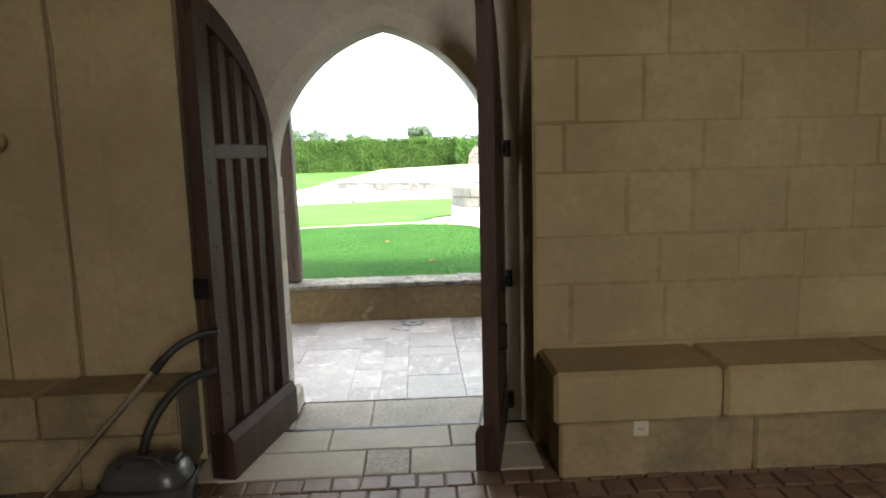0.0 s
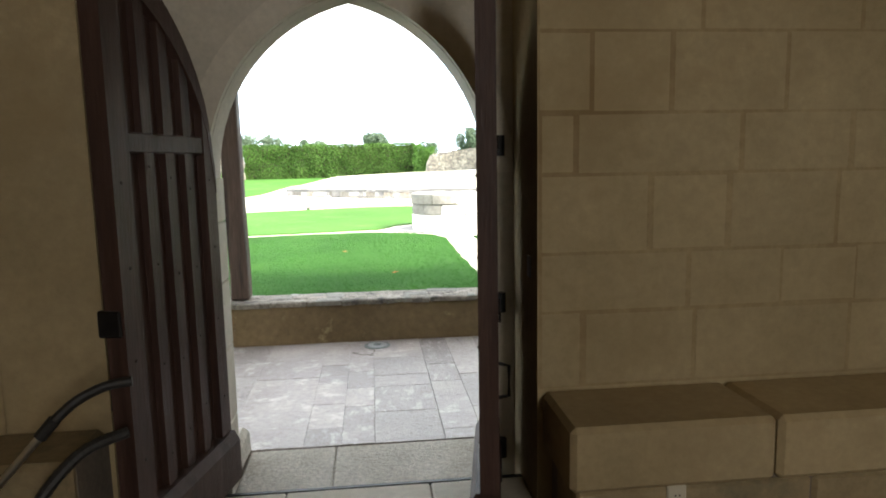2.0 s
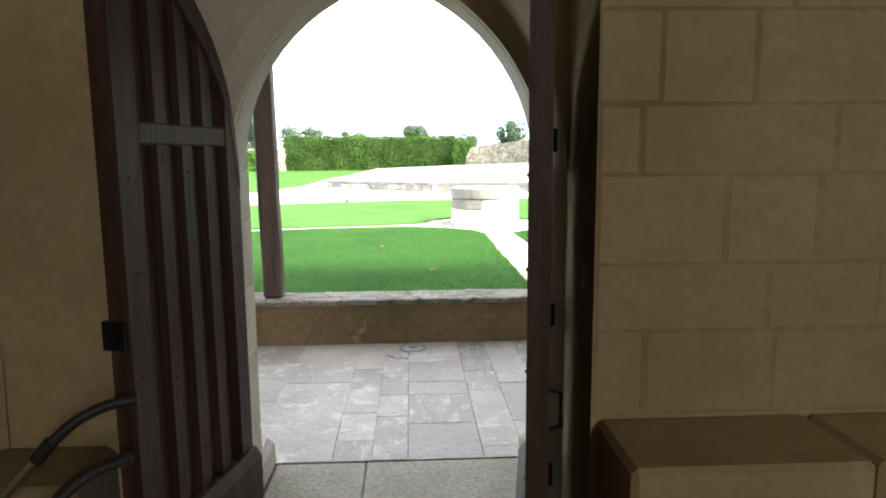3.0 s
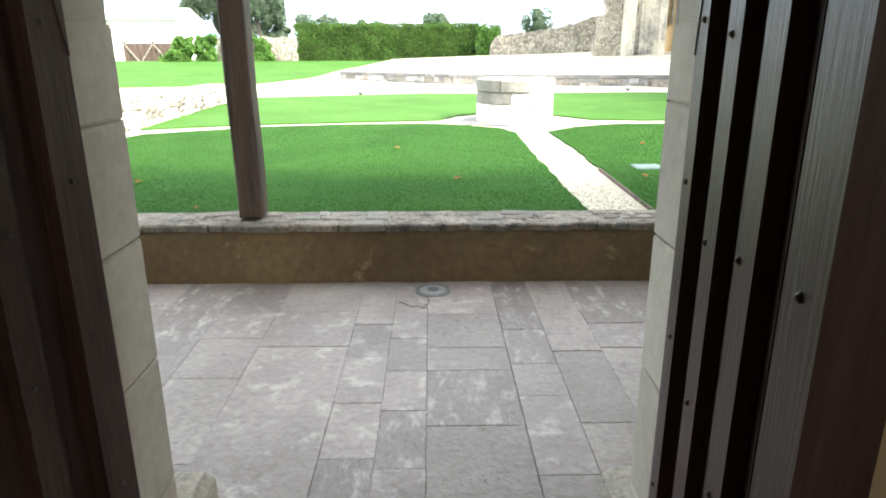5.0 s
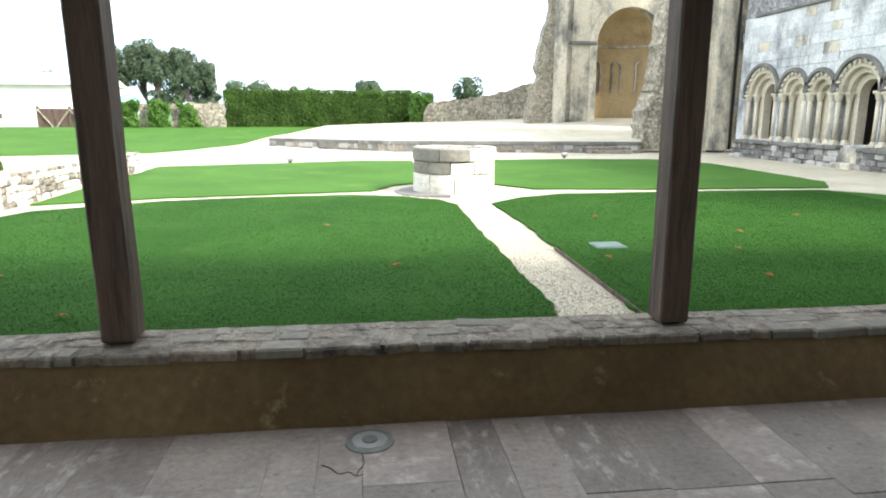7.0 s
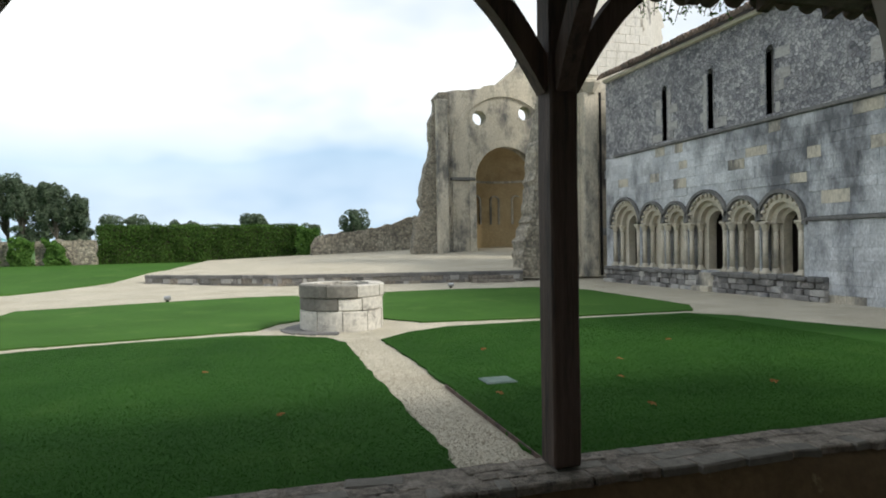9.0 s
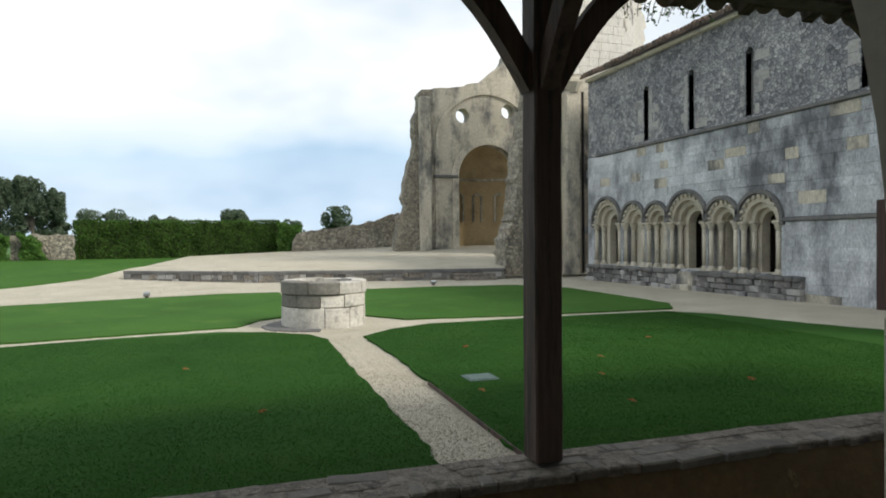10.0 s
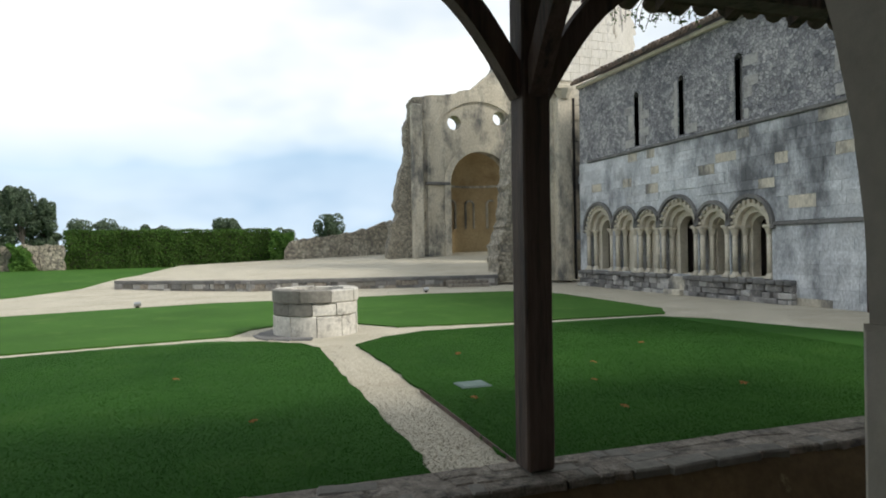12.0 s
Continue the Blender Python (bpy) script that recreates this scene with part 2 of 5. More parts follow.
M_dressed = surface("carved_limestone", (0.48, 0.435, 0.345), (0.62, 0.575, 0.475), 1.2, 16, 0.85, 0.3, 0.3, 0.1, (0.22, 0.21, 0.195), 1.0, (0.57, 0.72))
M_hood = surface("blackened_limestone", (0.10, 0.10, 0.10), (0.21, 0.205, 0.195), 1.6, 16, 0.95, 0.5, 0.4, 0.1)
M_well = surface("bleached_well_stone", (0.48, 0.455, 0.40), (0.66, 0.635, 0.58), 1.3, 16, 0.9, 0.5, 0.4, 0.12, (0.22, 0.21, 0.19), 3.0, (0.54, 0.66), bump_size=0.02)
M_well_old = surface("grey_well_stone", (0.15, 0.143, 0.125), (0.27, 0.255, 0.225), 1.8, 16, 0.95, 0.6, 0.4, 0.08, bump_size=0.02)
M_tile = surface("canal_roof_tile", (0.125, 0.088, 0.070), (0.225, 0.165, 0.135), 2.0, 20, 0.85, 0.3, 0.35, 0.2, (0.09, 0.08, 0.07), 2.5, (0.48, 0.62))
# dark colour stands for the lack of light inside the wing
M_dark = surface("shade_dark_plaster", (0.10, 0.085, 0.07), (0.14, 0.12, 0.10), 1, 8, 0.95, 0, 0.2, 0)
M_white = surface("whitewashed_wall", (0.68, 0.66, 0.62), (0.78, 0.76, 0.72), 0.4, 8, 0.9, 0.1, 0.1, 0)
M_plastic = surface("black_plastic", (0.012, 0.012, 0.013), (0.02, 0.02, 0.021), 5, 40, 0.55, 0.05, 0.1, 0)
M_grey_plastic = surface("grey_plastic", (0.045, 0.047, 0.05), (0.06, 0.062, 0.066), 5, 40, 0.3, 0.05, 0.1, 0)
M_chrome = surface("brushed_chrome", (0.80, 0.79, 0.77), (0.88, 0.87, 0.85), 8, 60, 0.32, 0.03, 0.1, 0, metal=1.0)
M_socket = surface("ivory_socket_plastic", (0.52, 0.48, 0.38), (0.56, 0.52, 0.42), 4, 40, 0.4, 0.0, 0.05, 0)
M_steel = surface("galvanised_steel", (0.35, 0.36, 0.37), (0.48, 0.49, 0.50), 6, 30, 0.35, 0.1, 0.2, 0, metal=0.8)
M_bronze = surface("grey_green_bronze", (0.13, 0.15, 0.145), (0.22, 0.245, 0.24), 20, 60, 0.42, 0.2, 0.3, 0, metal=0.55)
M_lens = surface("grey_lamp_dome", (0.20, 0.22, 0.24), (0.28, 0.30, 0.32), 4, 30, 0.12, 0.0, 0.05, 0)
M_bluecover = surface("grey_green_cover", (0.095, 0.14, 0.13), (0.14, 0.19, 0.175), 6, 30, 0.85, 0.1, 0.3, 0, gloss=0.2)
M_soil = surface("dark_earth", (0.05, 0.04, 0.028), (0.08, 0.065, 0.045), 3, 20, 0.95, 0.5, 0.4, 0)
M_bark = surface("tree_bark", (0.06, 0.05, 0.04), (0.11, 0.095, 0.08), 3, 12, 0.95, 0.6, 0.4, 0, stretch=(3, 3, 0.6))
M_cloth = surface("turquoise_cloth", (0.30, 0.62, 0.66), (0.40, 0.72, 0.75), 2, 30, 0.8, 0.1, 0.1, 0)
F_grass = foliage("grass_blades", (0.025, 0.084, 0.0122), (0.034, 0.106, 0.016), (0.058, 0.110, 0.030), through_light=0.55)
F_hedge = foliage("hedge_leaves", (0.028, 0.066, 0.014), (0.086, 0.160, 0.032))
F_ivy = foliage("ivy_leaves", (0.045, 0.11, 0.020), (0.12, 0.23, 0.05))
# greyer and bluer leaf tone, with the haze of distance mixed in
F_tree = foliage("hazed_tree_leaves", (0.060, 0.092, 0.060), (0.14, 0.18, 0.115))
F_leaf = foliage("fallen_leaves", (0.16, 0.05, 0.02), (0.27, 0.13, 0.045))


# ---- mesh helpers ----
def mesh_ob(name, bm, material, smooth=False):
    me = bpy.data.meshes.new(name)
    bmesh.ops.recalc_face_normals(bm, faces=bm.faces)
    if smooth:
        for f in bm.faces:
            f.smooth = True
    bm.to_mesh(me)
    bm.free()
    me.materials.append(material)
    return new(name, me)


def part(name, bm, material, parent, label="", smooth=False):
    ob = mesh_ob(name, bm, material, smooth)
    ob.parent = parent
    if label:
        tagged(ob, label)
    return ob


def thing(name, label, category, group="", at=None):
    ob = new(name)
    ob.empty_display_size = 0.1
    if at is not None:
        ob.matrix_basis = at
    return tagged(ob, label, category, group)


def struct(name, bm, material, label="", smooth=False):
    return tagged(mesh_ob(name, bm, material, smooth), label or name.replace("_", " "), name.split("_")[0], kind="structure")


def box(bm, x0, x1, y0, y1, z0, z1, bevel=0.0, m=None):
    """A box with chamfered edges, added to bm; m moves it."""
    made = bmesh.ops.create_cube(bm, size=1.0, matrix=Matrix.Translation(((x0 + x1) / 2, (y0 + y1) / 2, (z0 + z1) / 2)) @ Matrix.Diagonal((abs(x1 - x0), abs(y1 - y0), abs(z1 - z0), 1)))
    vs = made["verts"]
    if bevel:
        es = list({e for v in vs for e in v.link_edges})
        r = bmesh.ops.bevel(bm, geom=es, offset=bevel, segments=1, affect="EDGES", clamp_overlap=True)
        vs = list({v for f in r["faces"] for v in f.verts} | {v for v in vs if v.is_valid})
    if m is not None:
        bmesh.ops.transform(bm, matrix=m, verts=vs)
    return vs


def boxes(*rows, bevel=0.0):
    bm = bmesh.new()
    for r in rows:
        box(bm, *r, bevel=bevel)
    return bm


def cyl(bm, p, q, r0, r1=None, seg=16):
    """A tapered round bar from p to q."""
    p, q = Vector(p), Vector(q)
    d = q - p
    m = Matrix.Translation((p + q) / 2) @ d.to_track_quat("Z", "Y").to_matrix().to_4x4()
    return bmesh.ops.create_cone(bm, cap_ends=True, segments=seg, radius1=r0, radius2=r0 if r1 is None else r1, depth=d.length, matrix=m)["verts"]


def tube(bm, pts, r, seg=10):
    """A bent round bar through pts."""
    rings = []
    pts = [Vector(p) for p in pts]
    for i, p in enumerate(pts):
        d = (pts[min(i + 1, len(pts) - 1)] - pts[max(i - 1, 0)]).normalized()
        q = d.to_track_quat("Z", "Y")
        rr = r[i] if isinstance(r, (list, tuple)) else r
        rings.append([bm.verts.new(p + q @ Vector((math.cos(a) * rr, math.sin(a) * rr, 0))) for a in (2 * math.pi * k / seg for k in range(seg))])
    for a, b in zip(rings, rings[1:]):
        for k in range(seg):
            bm.faces.new((a[k], a[(k + 1) % seg], b[(k + 1) % seg], b[k]))
    bm.faces.new(rings[0])
    bm.faces.new(rings[-1])


def smooth_line(pts, n=8):
    """Points along a Catmull-Rom curve through pts."""
    out, P = [], [Vector(p) for p in pts]
    for i in range(len(P) - 1):
        a, b, c, d = P[max(i - 1, 0)], P[i], P[i + 1], P[min(i + 2, len(P) - 1)]
        for k in range(n):
            t = k / n
            out.append(0.5 * ((2 * b) + (c - a) * t + (2 * a - 5 * b + 4 * c - d) * t * t + (3 * b - a - 3 * c + d) * t ** 3))
    return out + [P[-1]]


def prism(bm, outline, depth0, depth1, put):
    """An outline of (u, v) pushed from depth0 to depth1; put(u, v, w) gives the place."""
    a = [bm.verts.new(put(u, v, depth0)) for u, v in outline]
    b = [bm.verts.new(put(u, v, depth1)) for u, v in outline]
    bm.faces.new(a)
    bm.faces.new(b[::-1])
    k = len(outline)
    for i in range(k):
        bm.faces.new((a[i], b[i], b[(i + 1) % k], a[(i + 1) % k]))


def weld(bm):
    """Join abutting prisms of one wall or beam and drop the faces between them."""
    bmesh.ops.remove_doubles(bm, verts=bm.verts, dist=0.0004)
    return bm


def round_arch(hw):
    return lambda u: math.sqrt(max(hw * hw - u * u, 0))


def pointed_arch(hw, off):
    return lambda u: math.sqrt(max((hw + off) ** 2 - (abs(u) + off) ** 2, 0))


def pierced_wall(bm, u0, u1, v0, v1, w0, w1, openings, put, steps=20):
    """A wall with arched openings (centre, half width, foot, spring, arch) that go through it."""
    u = u0
    for c, hw, foot, spring, arch in sorted(openings, key=lambda o: o[0]):
        if c - hw > u + 1e-4:
            prism(bm, [(u, v0), (c - hw, v0), (c - hw, v1), (u, v1)], w0, w1, put)
        if foot > v0 + 1e-4:
            prism(bm, [(c - hw, v0), (c + hw, v0), (c + hw, foot), (c - hw, foot)], w0, w1, put)
        for k in range(steps):
            a, b = -hw * math.cos(math.pi * k / steps), -hw * math.cos(math.pi * (k + 1) / steps)
            prism(bm, [(c + a, spring + arch(a)), (c + b, spring + arch(b)), (c + b, v1), (c + a, v1)], w0, w1, put)
        u = c + hw
    if u1 > u + 1e-4:
        prism(bm, [(u, v0), (u1, v0), (u1, v1), (u, v1)], w0, w1, put)


def arch_ring(bm, c, spring, hw, band, w0, w1, put, off=0.0, steps=24, legs=0.0):
    """A moulded band round an arch: round with off 0, else pointed. legs: how far it runs down below the spring."""
    def curve(h):
        pts, R = [], h + off
        top = math.acos(min(off / R, 1)) if off else math.pi / 2
        for k in range(steps // 2 + 1):
            a = top * k / (steps // 2)
            pts.append((-(R * math.cos(a) - off), R * math.sin(a)))
        full = pts + [(-x, y) for x, y in pts[-2::-1]]
        if legs:
            full = [(full[0][0], -legs)] + full + [(full[-1][0], -legs)]
        return [(c + x, spring + y) for x, y in full]
    inn, out = curve(hw), curve(hw + band)
    rows = [[bm.verts.new(put(*p, w)) for p in line] for line, w in ((inn, w0), (out, w0), (out, w1), (inn, w1))]
    for i in range(len(inn) - 1):
        for k in range(4):
            a, b = rows[k], rows[(k + 1) % 4]
            bm.faces.new((a[i], a[i + 1], b[i + 1], b[i]))
    for i in (0, len(inn) - 1):
        bm.faces.new([r[i] for r in rows])


PIECES = {}


def piece(name, parent, material, centre, size, turn=0.0, chamfer=0.012, face="z"):
    """One stone, slab or tile: a block with a chamfered face, sharing its mesh with blocks of the same size."""
    sx, sy, sz = (round(s / 0.005) * 0.005 for s in size)
    key = (name, sx, sy, sz, face, chamfer, material.name)
    if key not in PIECES:
        bm = bmesh.new()
        ax = {"x": 0, "y": 1, "z": 2}[face[-1]]
        sign = -1 if face[0] == "-" else 1
        half = Vector((sx / 2, sy / 2, sz / 2))
        vs = []
        for lev, inset in ((-1, 0.0), (1, 0.0), (1, chamfer)):
            ring = []
            for a, b in ((-1, -1), (1, -1), (1, 1), (-1, 1)):
                p = [0, 0, 0]
                o = [i for i in range(3) if i != ax]
                p[o[0]], p[o[1]] = a * (half[o[0]] - inset), b * (half[o[1]] - inset)
                p[ax] = sign * (lev * half[ax] - (chamfer * 0.8 if lev == 1 and inset == 0 else 0))
                ring.append(bm.verts.new(p))
            vs.append(ring)
        bm.faces.new(vs[0])
        bm.faces.new(vs[2])
        for r0, r1 in zip(vs, vs[1:]):
            for i in range(4):
                bm.faces.new((r0[i], r0[(i + 1) % 4], r1[(i + 1) % 4], r1[i]))
        bmesh.ops.recalc_face_normals(bm, faces=bm.faces)
        me = bpy.data.meshes.new(name)
        bm.to_mesh(me)
        bm.free()
        me.materials.append(material)
        PIECES[key] = me
    ob = new(name, PIECES[key])
    ob.parent = parent
    ob.matrix_basis = pose(*centre, 0, 0, turn)
    return ob


def ragged(pts, step=0.35, rough=0.16, seed=1):
    """An outline with broken, stony edges between the given corners."""
    rng, out = random.Random(seed), []
    for (a, b), (c, d) in zip(pts, pts[1:]):
        k = max(1, int(math.hypot(c - a, d - b) / step))
        for i in range(k):
            t = i / k
            j = rough if i else 0
            out.append((a + (c - a) * t + rng.uniform(-j, j), b + (d - b) * t + rng.uniform(-j, j)))
    return out + [pts[-1]]


def leaf_cloud(name, blobs, count, size, material, parent=None, seed=1, flat=0.0):
    """Many small leaves spread over the skins of blobs (centre, radii)."""
    rng = np.random.default_rng(seed)
    vol = np.array([b[1][0] * b[1][2] + b[1][1] * b[1][2] for b in blobs])
    pick = rng.choice(len(blobs), count, p=vol / vol.sum())
    d = rng.normal(size=(count, 3))
    d /= np.linalg.norm(d, axis=1)[:, None]
    r = rng.uniform(0.72, 1.04, (count, 1)) ** 0.7
    P = np.array([b[0] for b in blobs])[pick] + d * r * np.array([b[1] for b in blobs])[pick]
    return leaves_at(name, P, d, size, material, parent, rng)


def leaves_at(name, P, d, size, material, parent, rng):
    n = len(P)
    nrm = d + rng.normal(scale=0.7, size=(n, 3))
    nrm /= np.linalg.norm(nrm, axis=1)[:, None]
    t = np.cross(nrm, rng.normal(size=(n, 3)))
    t /= np.linalg.norm(t, axis=1)[:, None]
    b = np.cross(nrm, t)
    s = size * rng.uniform(0.6, 1.3, (n, 1))
    V = np.stack([P - t * s, P + b * s * 0.55, P + t * s, P - b * s * 0.55], 1).reshape(-1, 3)
    me = bpy.data.meshes.new(name)
    me.from_pydata(V.tolist(), [], np.arange(4 * n).reshape(-1, 4).tolist())
    me.materials.append(material)
    ob = new(name, me)
    ob.parent = parent
    return ob


X_ALONG = lambda u, v, w: (u, w, v)      # a wall along x; w is its y
Y_ALONG = lambda u, v, w: (w, u, v)      # a wall along y; w is its x

# ---- ground ----
LAWN_Z = 0.08


def ground_z(x, y):
    rise = max(0.0, min(1.0, (y - 30) / 16))
    return 0.07 + 0.66 * rise * rise * (3 - 2 * rise)


def sheet(name, xs, ys, lift, material, label, height=ground_z):
    bm = bmesh.new()
    g = [[bm.verts.new((x, y, height(x, y) + lift)) for x in xs] for y in ys]
    for a, b in zip(g, g[1:]):
        for i in range(len(xs) - 1):
            bm.faces.new((a[i], a[i + 1], b[i + 1], b[i]))
    return struct(name, bm, material, label, True)


sheet("ground", [-900, -300, -120, -60, -40, -20, 0, 20, 40, 60, 120, 300, 900], [7.26, 12, 20, 28, 30, 32, 34, 36, 38, 40, 42, 44, 46], 0, M_gravel, "pale gravel and sandy ground of the cloister garth")
sheet("ground_meadow", [-1500, -300, -120, -60, 0, 60, 120, 300, 1500], [46, 60, 90, 150, 400, 1500, 3500], 0, M_meadow, "far grassy land beyond the garden")
struct("ground_under_house", boxes((-900, 900, -900, 7.26, -0.6, -0.25)), M_soil, "bare earth under the house")


def lawn(name, outline, label, lift=0.03, height=None, turf=None):
    """A lawn with a soft raised rim, its edge a little uneven."""
    rng, pts = random.Random(len(outline)), []
    for (a, b), (c, d) in zip(outline, outline[1:] + outline[:1]):
        k = max(1, int(math.hypot(c - a, d - b) / 0.18))
        pts += [(a + (c - a) * i / k + rng.uniform(-0.025, 0.025), b + (d - b) * i / k + rng.uniform(-0.025, 0.025)) for i in range(k)]
    bm = bmesh.new()
    zf = height or ground_z
    low = [bm.verts.new((x, y, zf(x, y) - 0.03)) for x, y in pts]
    top = [bm.verts.new((x, y, zf(x, y) + lift)) for x, y in pts]
    for i in range(len(pts)):
        j = (i + 1) % len(pts)
        bm.faces.new((low[i], low[j], top[j], top[i]))
    bmesh.ops.triangle_fill(bm, use_beauty=True, edges=[e for e in bm.edges if all(v in set(top) for v in e.verts)])
    return tagged(mesh_ob(name, bm, turf or M_lawn), label, "lawn", kind="stuff")


LAWN_NEAR_LEFT = [(-9.0, 7.35), (1.25, 7.35), (1.37, 8.4), (1.38, 11.5), (1.42, 14.3), (1.2, 14.95), (0.6, 15.45), (-0.3, 15.85), (-2.0, 15.65), (-3.5, 15.25), (-5.2, 14.2), (-5.6, 12.9), (-9.0, 10.6)]
LAWN_NEAR_RIGHT = [(1.98, 7.35), (11.0, 7.35), (11.0, 10.5), (10.1, 13.0), (9.6, 14.9), (9.0, 15.7), (6.5, 15.75), (3.6, 15.6), (2.7, 15.1), (2.05, 14.4), (2.08, 11.5), (1.98, 8.3)]
LAWN_FAR_LEFT = [(-5.6, 15.0), (-3.7, 15.75), (-1.2, 16.25), (0.05, 16.5), (0.5, 17.4), (1.3, 18.1), (1.4, 24.8), (-0.2, 24.9), (-2.5, 24.2), (-5.9, 23.0)]
LAWN_FAR_RIGHT = [(2.5, 17.7), (3.3, 16.5), (5.5, 16.25), (9.5, 16.15), (10.2, 17.2), (10.5, 22.8), (9.5, 24.75), (6.6, 25.15), (4.3, 25.0), (2.4, 24.9)]
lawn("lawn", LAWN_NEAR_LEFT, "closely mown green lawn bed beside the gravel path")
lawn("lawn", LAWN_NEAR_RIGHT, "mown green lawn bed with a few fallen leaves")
lawn("lawn", LAWN_FAR_LEFT, "mown green lawn bed behind the stone well", turf=M_lawn_sheen)
lawn("lawn", LAWN_FAR_RIGHT, "mown green lawn bed before the chapter house", turf=M_lawn_sheen)


def far_lawn():
    """The sloping lawn before the hedge, following the rise of the ground."""
    edge = [(-60, 25.4), (-40, 26.5), (-14, 28.3), (-8.2, 30.0), (-5.6, 34.6), (-4.9, 38.5), (-2.8, 42), (2.8, 45.4)]
    xs, ys = zip(*edge)
    bm = bmesh.new()
    cols = []
    for k in range(127):
        x = -60 + 62.8 * k / 126
        y0 = float(np.interp(x, xs, ys)) + 0.10 * noise.noise(Vector((x * 1.4, 3, 0)))
        low = [bm.verts.new((x, y0, ground_z(x, y0) - 0.03))]
        cols.append(low + [bm.verts.new((x, y, ground_z(x, y) + 0.035)) for y in (y0 + (45.7 - y0) * r / 16 for r in range(17))])
    for a, b in zip(cols, cols[1:]):
        for i in range(17):
            bm.faces.new((a[i], b[i], b[i + 1], a[i + 1]))
    return tagged(mesh_ob("lawn", bm, M_lawn_sheen, True), "sloping green lawn along the far hedge", "lawn", kind="stuff")


far_lawn()

# ---- terrace ----
TERRACE_FRONT = [(-4.3, 33.8), (1.0, 30.35), (10.7, 28.48)]
(ta, tb), (tc, td), (te, tf) = TERRACE_FRONT
front = [(ta + (tc - ta) * k / 4, tb + (td - tb) * k / 4) for k in range(4)] + [(tc + (te - tc) * k / 8, td + (tf - td) * k / 8) for k in range(9)]
back = [(-2.4 + 20.0 * k / 12, 45.4 - 0.2 * k / 12) for k in range(13)]
bm = bmesh.new()
rows = [[bm.verts.new((a + (c - a) * t, b + (d - b) * t, 0.51 + (0.35 + 0.75 * k / 12) * t)) for k, ((a, b), (c, d)) in enumerate(zip(front, back))] for t in (0, 0.1, 0.25, 0.5, 0.75, 1)]
for a, b in zip(rows, rows[1:]):
    for i in range(12):
        bm.faces.new((a[i], a[i + 1], b[i + 1], b[i]))
struct("pavement_terrace", bm, M_gravel, "raised gravel terrace of the lost church floor", True)
terrace_wall = thing("terrace_wall", "low retaining wall of pale and blackened stone blocks", "wall")
tagged(terrace_wall, kind="structure")
TERRACE_RUNS = []
for (a, b), (c, d) in zip(TERRACE_FRONT, TERRACE_FRONT[1:]):
    TERRACE_RUNS.append((pose(a, b, 0, 0, 0, math.degrees(math.atan2(d - b, c - a))), math.degrees(math.atan2(d - b, c - a)), math.hypot(c - a, d - b)))
    bm = bmesh.new()
    box(bm, 0.05, TERRACE_RUNS[-1][2] - 0.02, 0.05, 0.4, -0.1, 0.48, m=TERRACE_RUNS[-1][0])
    part("core", bm, M_grout, terrace_wall)

# ---- gallery: floor, parapet, posts, roof ----
gallery_floor = thing("floor_gallery", "floor of worn limestone slabs in uneven courses", "floor")
tagged(gallery_floor, kind="structure")
part("bedding", boxes((-7.5, 9.5, 3.61, 6.9, -0.25, -0.022)), M_grout, gallery_floor)

parapet = thing("parapet_wall", "low ochre-rendered parapet wall with weathered stone capping", "wall")
tagged(parapet, kind="structure")
bm = bmesh.new()
n = 90
for k in range(n):
    x0, x1 = -7.5 + 17 * k / n, -7.5 + 17 * (k + 1) / n
    d0, d1 = (0.02 * noise.noise(Vector((x * 1.3, 0, 3))) for x in (x0, x1))
    quad = [(6.66, -0.05), (6.68, 0.02), (6.82, 0.30), (6.85, 0.325), (7.24, 0.325), (7.26, -0.05)]
    a = [bm.verts.new((x0, y + (d0 if y < 7 else 0), z)) for y, z in quad]
    b = [bm.verts.new((x1, y + (d1 if y < 7 else 0), z)) for y, z in quad]
    for i in range(6):
        bm.faces.new((a[i], a[(i + 1) % 6], b[(i + 1) % 6], b[i]))
bmesh.ops.remove_doubles(bm, verts=bm.verts, dist=0.0005)
part("rendered_face", bm, M_render, parapet, "ochre lime render with paler patches", True)


def gallery_post(x, lean):
    post = thing("gallery_post", "square weathered oak post with curved braces, standing on the parapet", "post", "posts of the gallery", pose(x, 7.09, 0.38, 0, 0, 0))
    bm = bmesh.new()
    vs = box(bm, -0.088, 0.088, -0.09, 0.09, 0, 2.9, 0.012)
    bmesh.ops.subdivide_edges(bm, edges=[e for e in bm.edges if abs(e.verts[0].co.z - e.verts[1].co.z) > 1], cuts=24)
    for v in bm.verts:
        v.co.x += 0.006 * noise.noise(Vector((x * 7, 0, v.co.z * 1.7))) + lean * v.co.z
        v.co.y += 0.006 * noise.noise(Vector((x * 7, 9, v.co.z * 1.9)))
    part("shaft", bm, M_post, post)
    for dx, dy in ((-1, 0), (1, 0), (0, -1)):
        bm = bmesh.new()
        put = (lambda u, v, w: (dx * u + lean * 2.3, w, v)) if dx else (lambda u, v, w: (w + lean * 2.3, -u, v))
        inner, outer = [], []
        for k in range(9):
            t = k / 8
            u, v = 0.07 + 0.62 * t, 2.23 + 0.70 * t - 0.10 * math.sin(math.pi * t) * -1
            inner.append((u + 0.035, v - 0.06))
            outer.append((u - 0.035, v + 0.07))
        for k in range(8):
            prism(bm, [inner[k], inner[k + 1], outer[k + 1], outer[k]], -0.055, 0.055, put)
        part("brace", weld(bm), M_post, post, "curved oak knee brace")
    return post


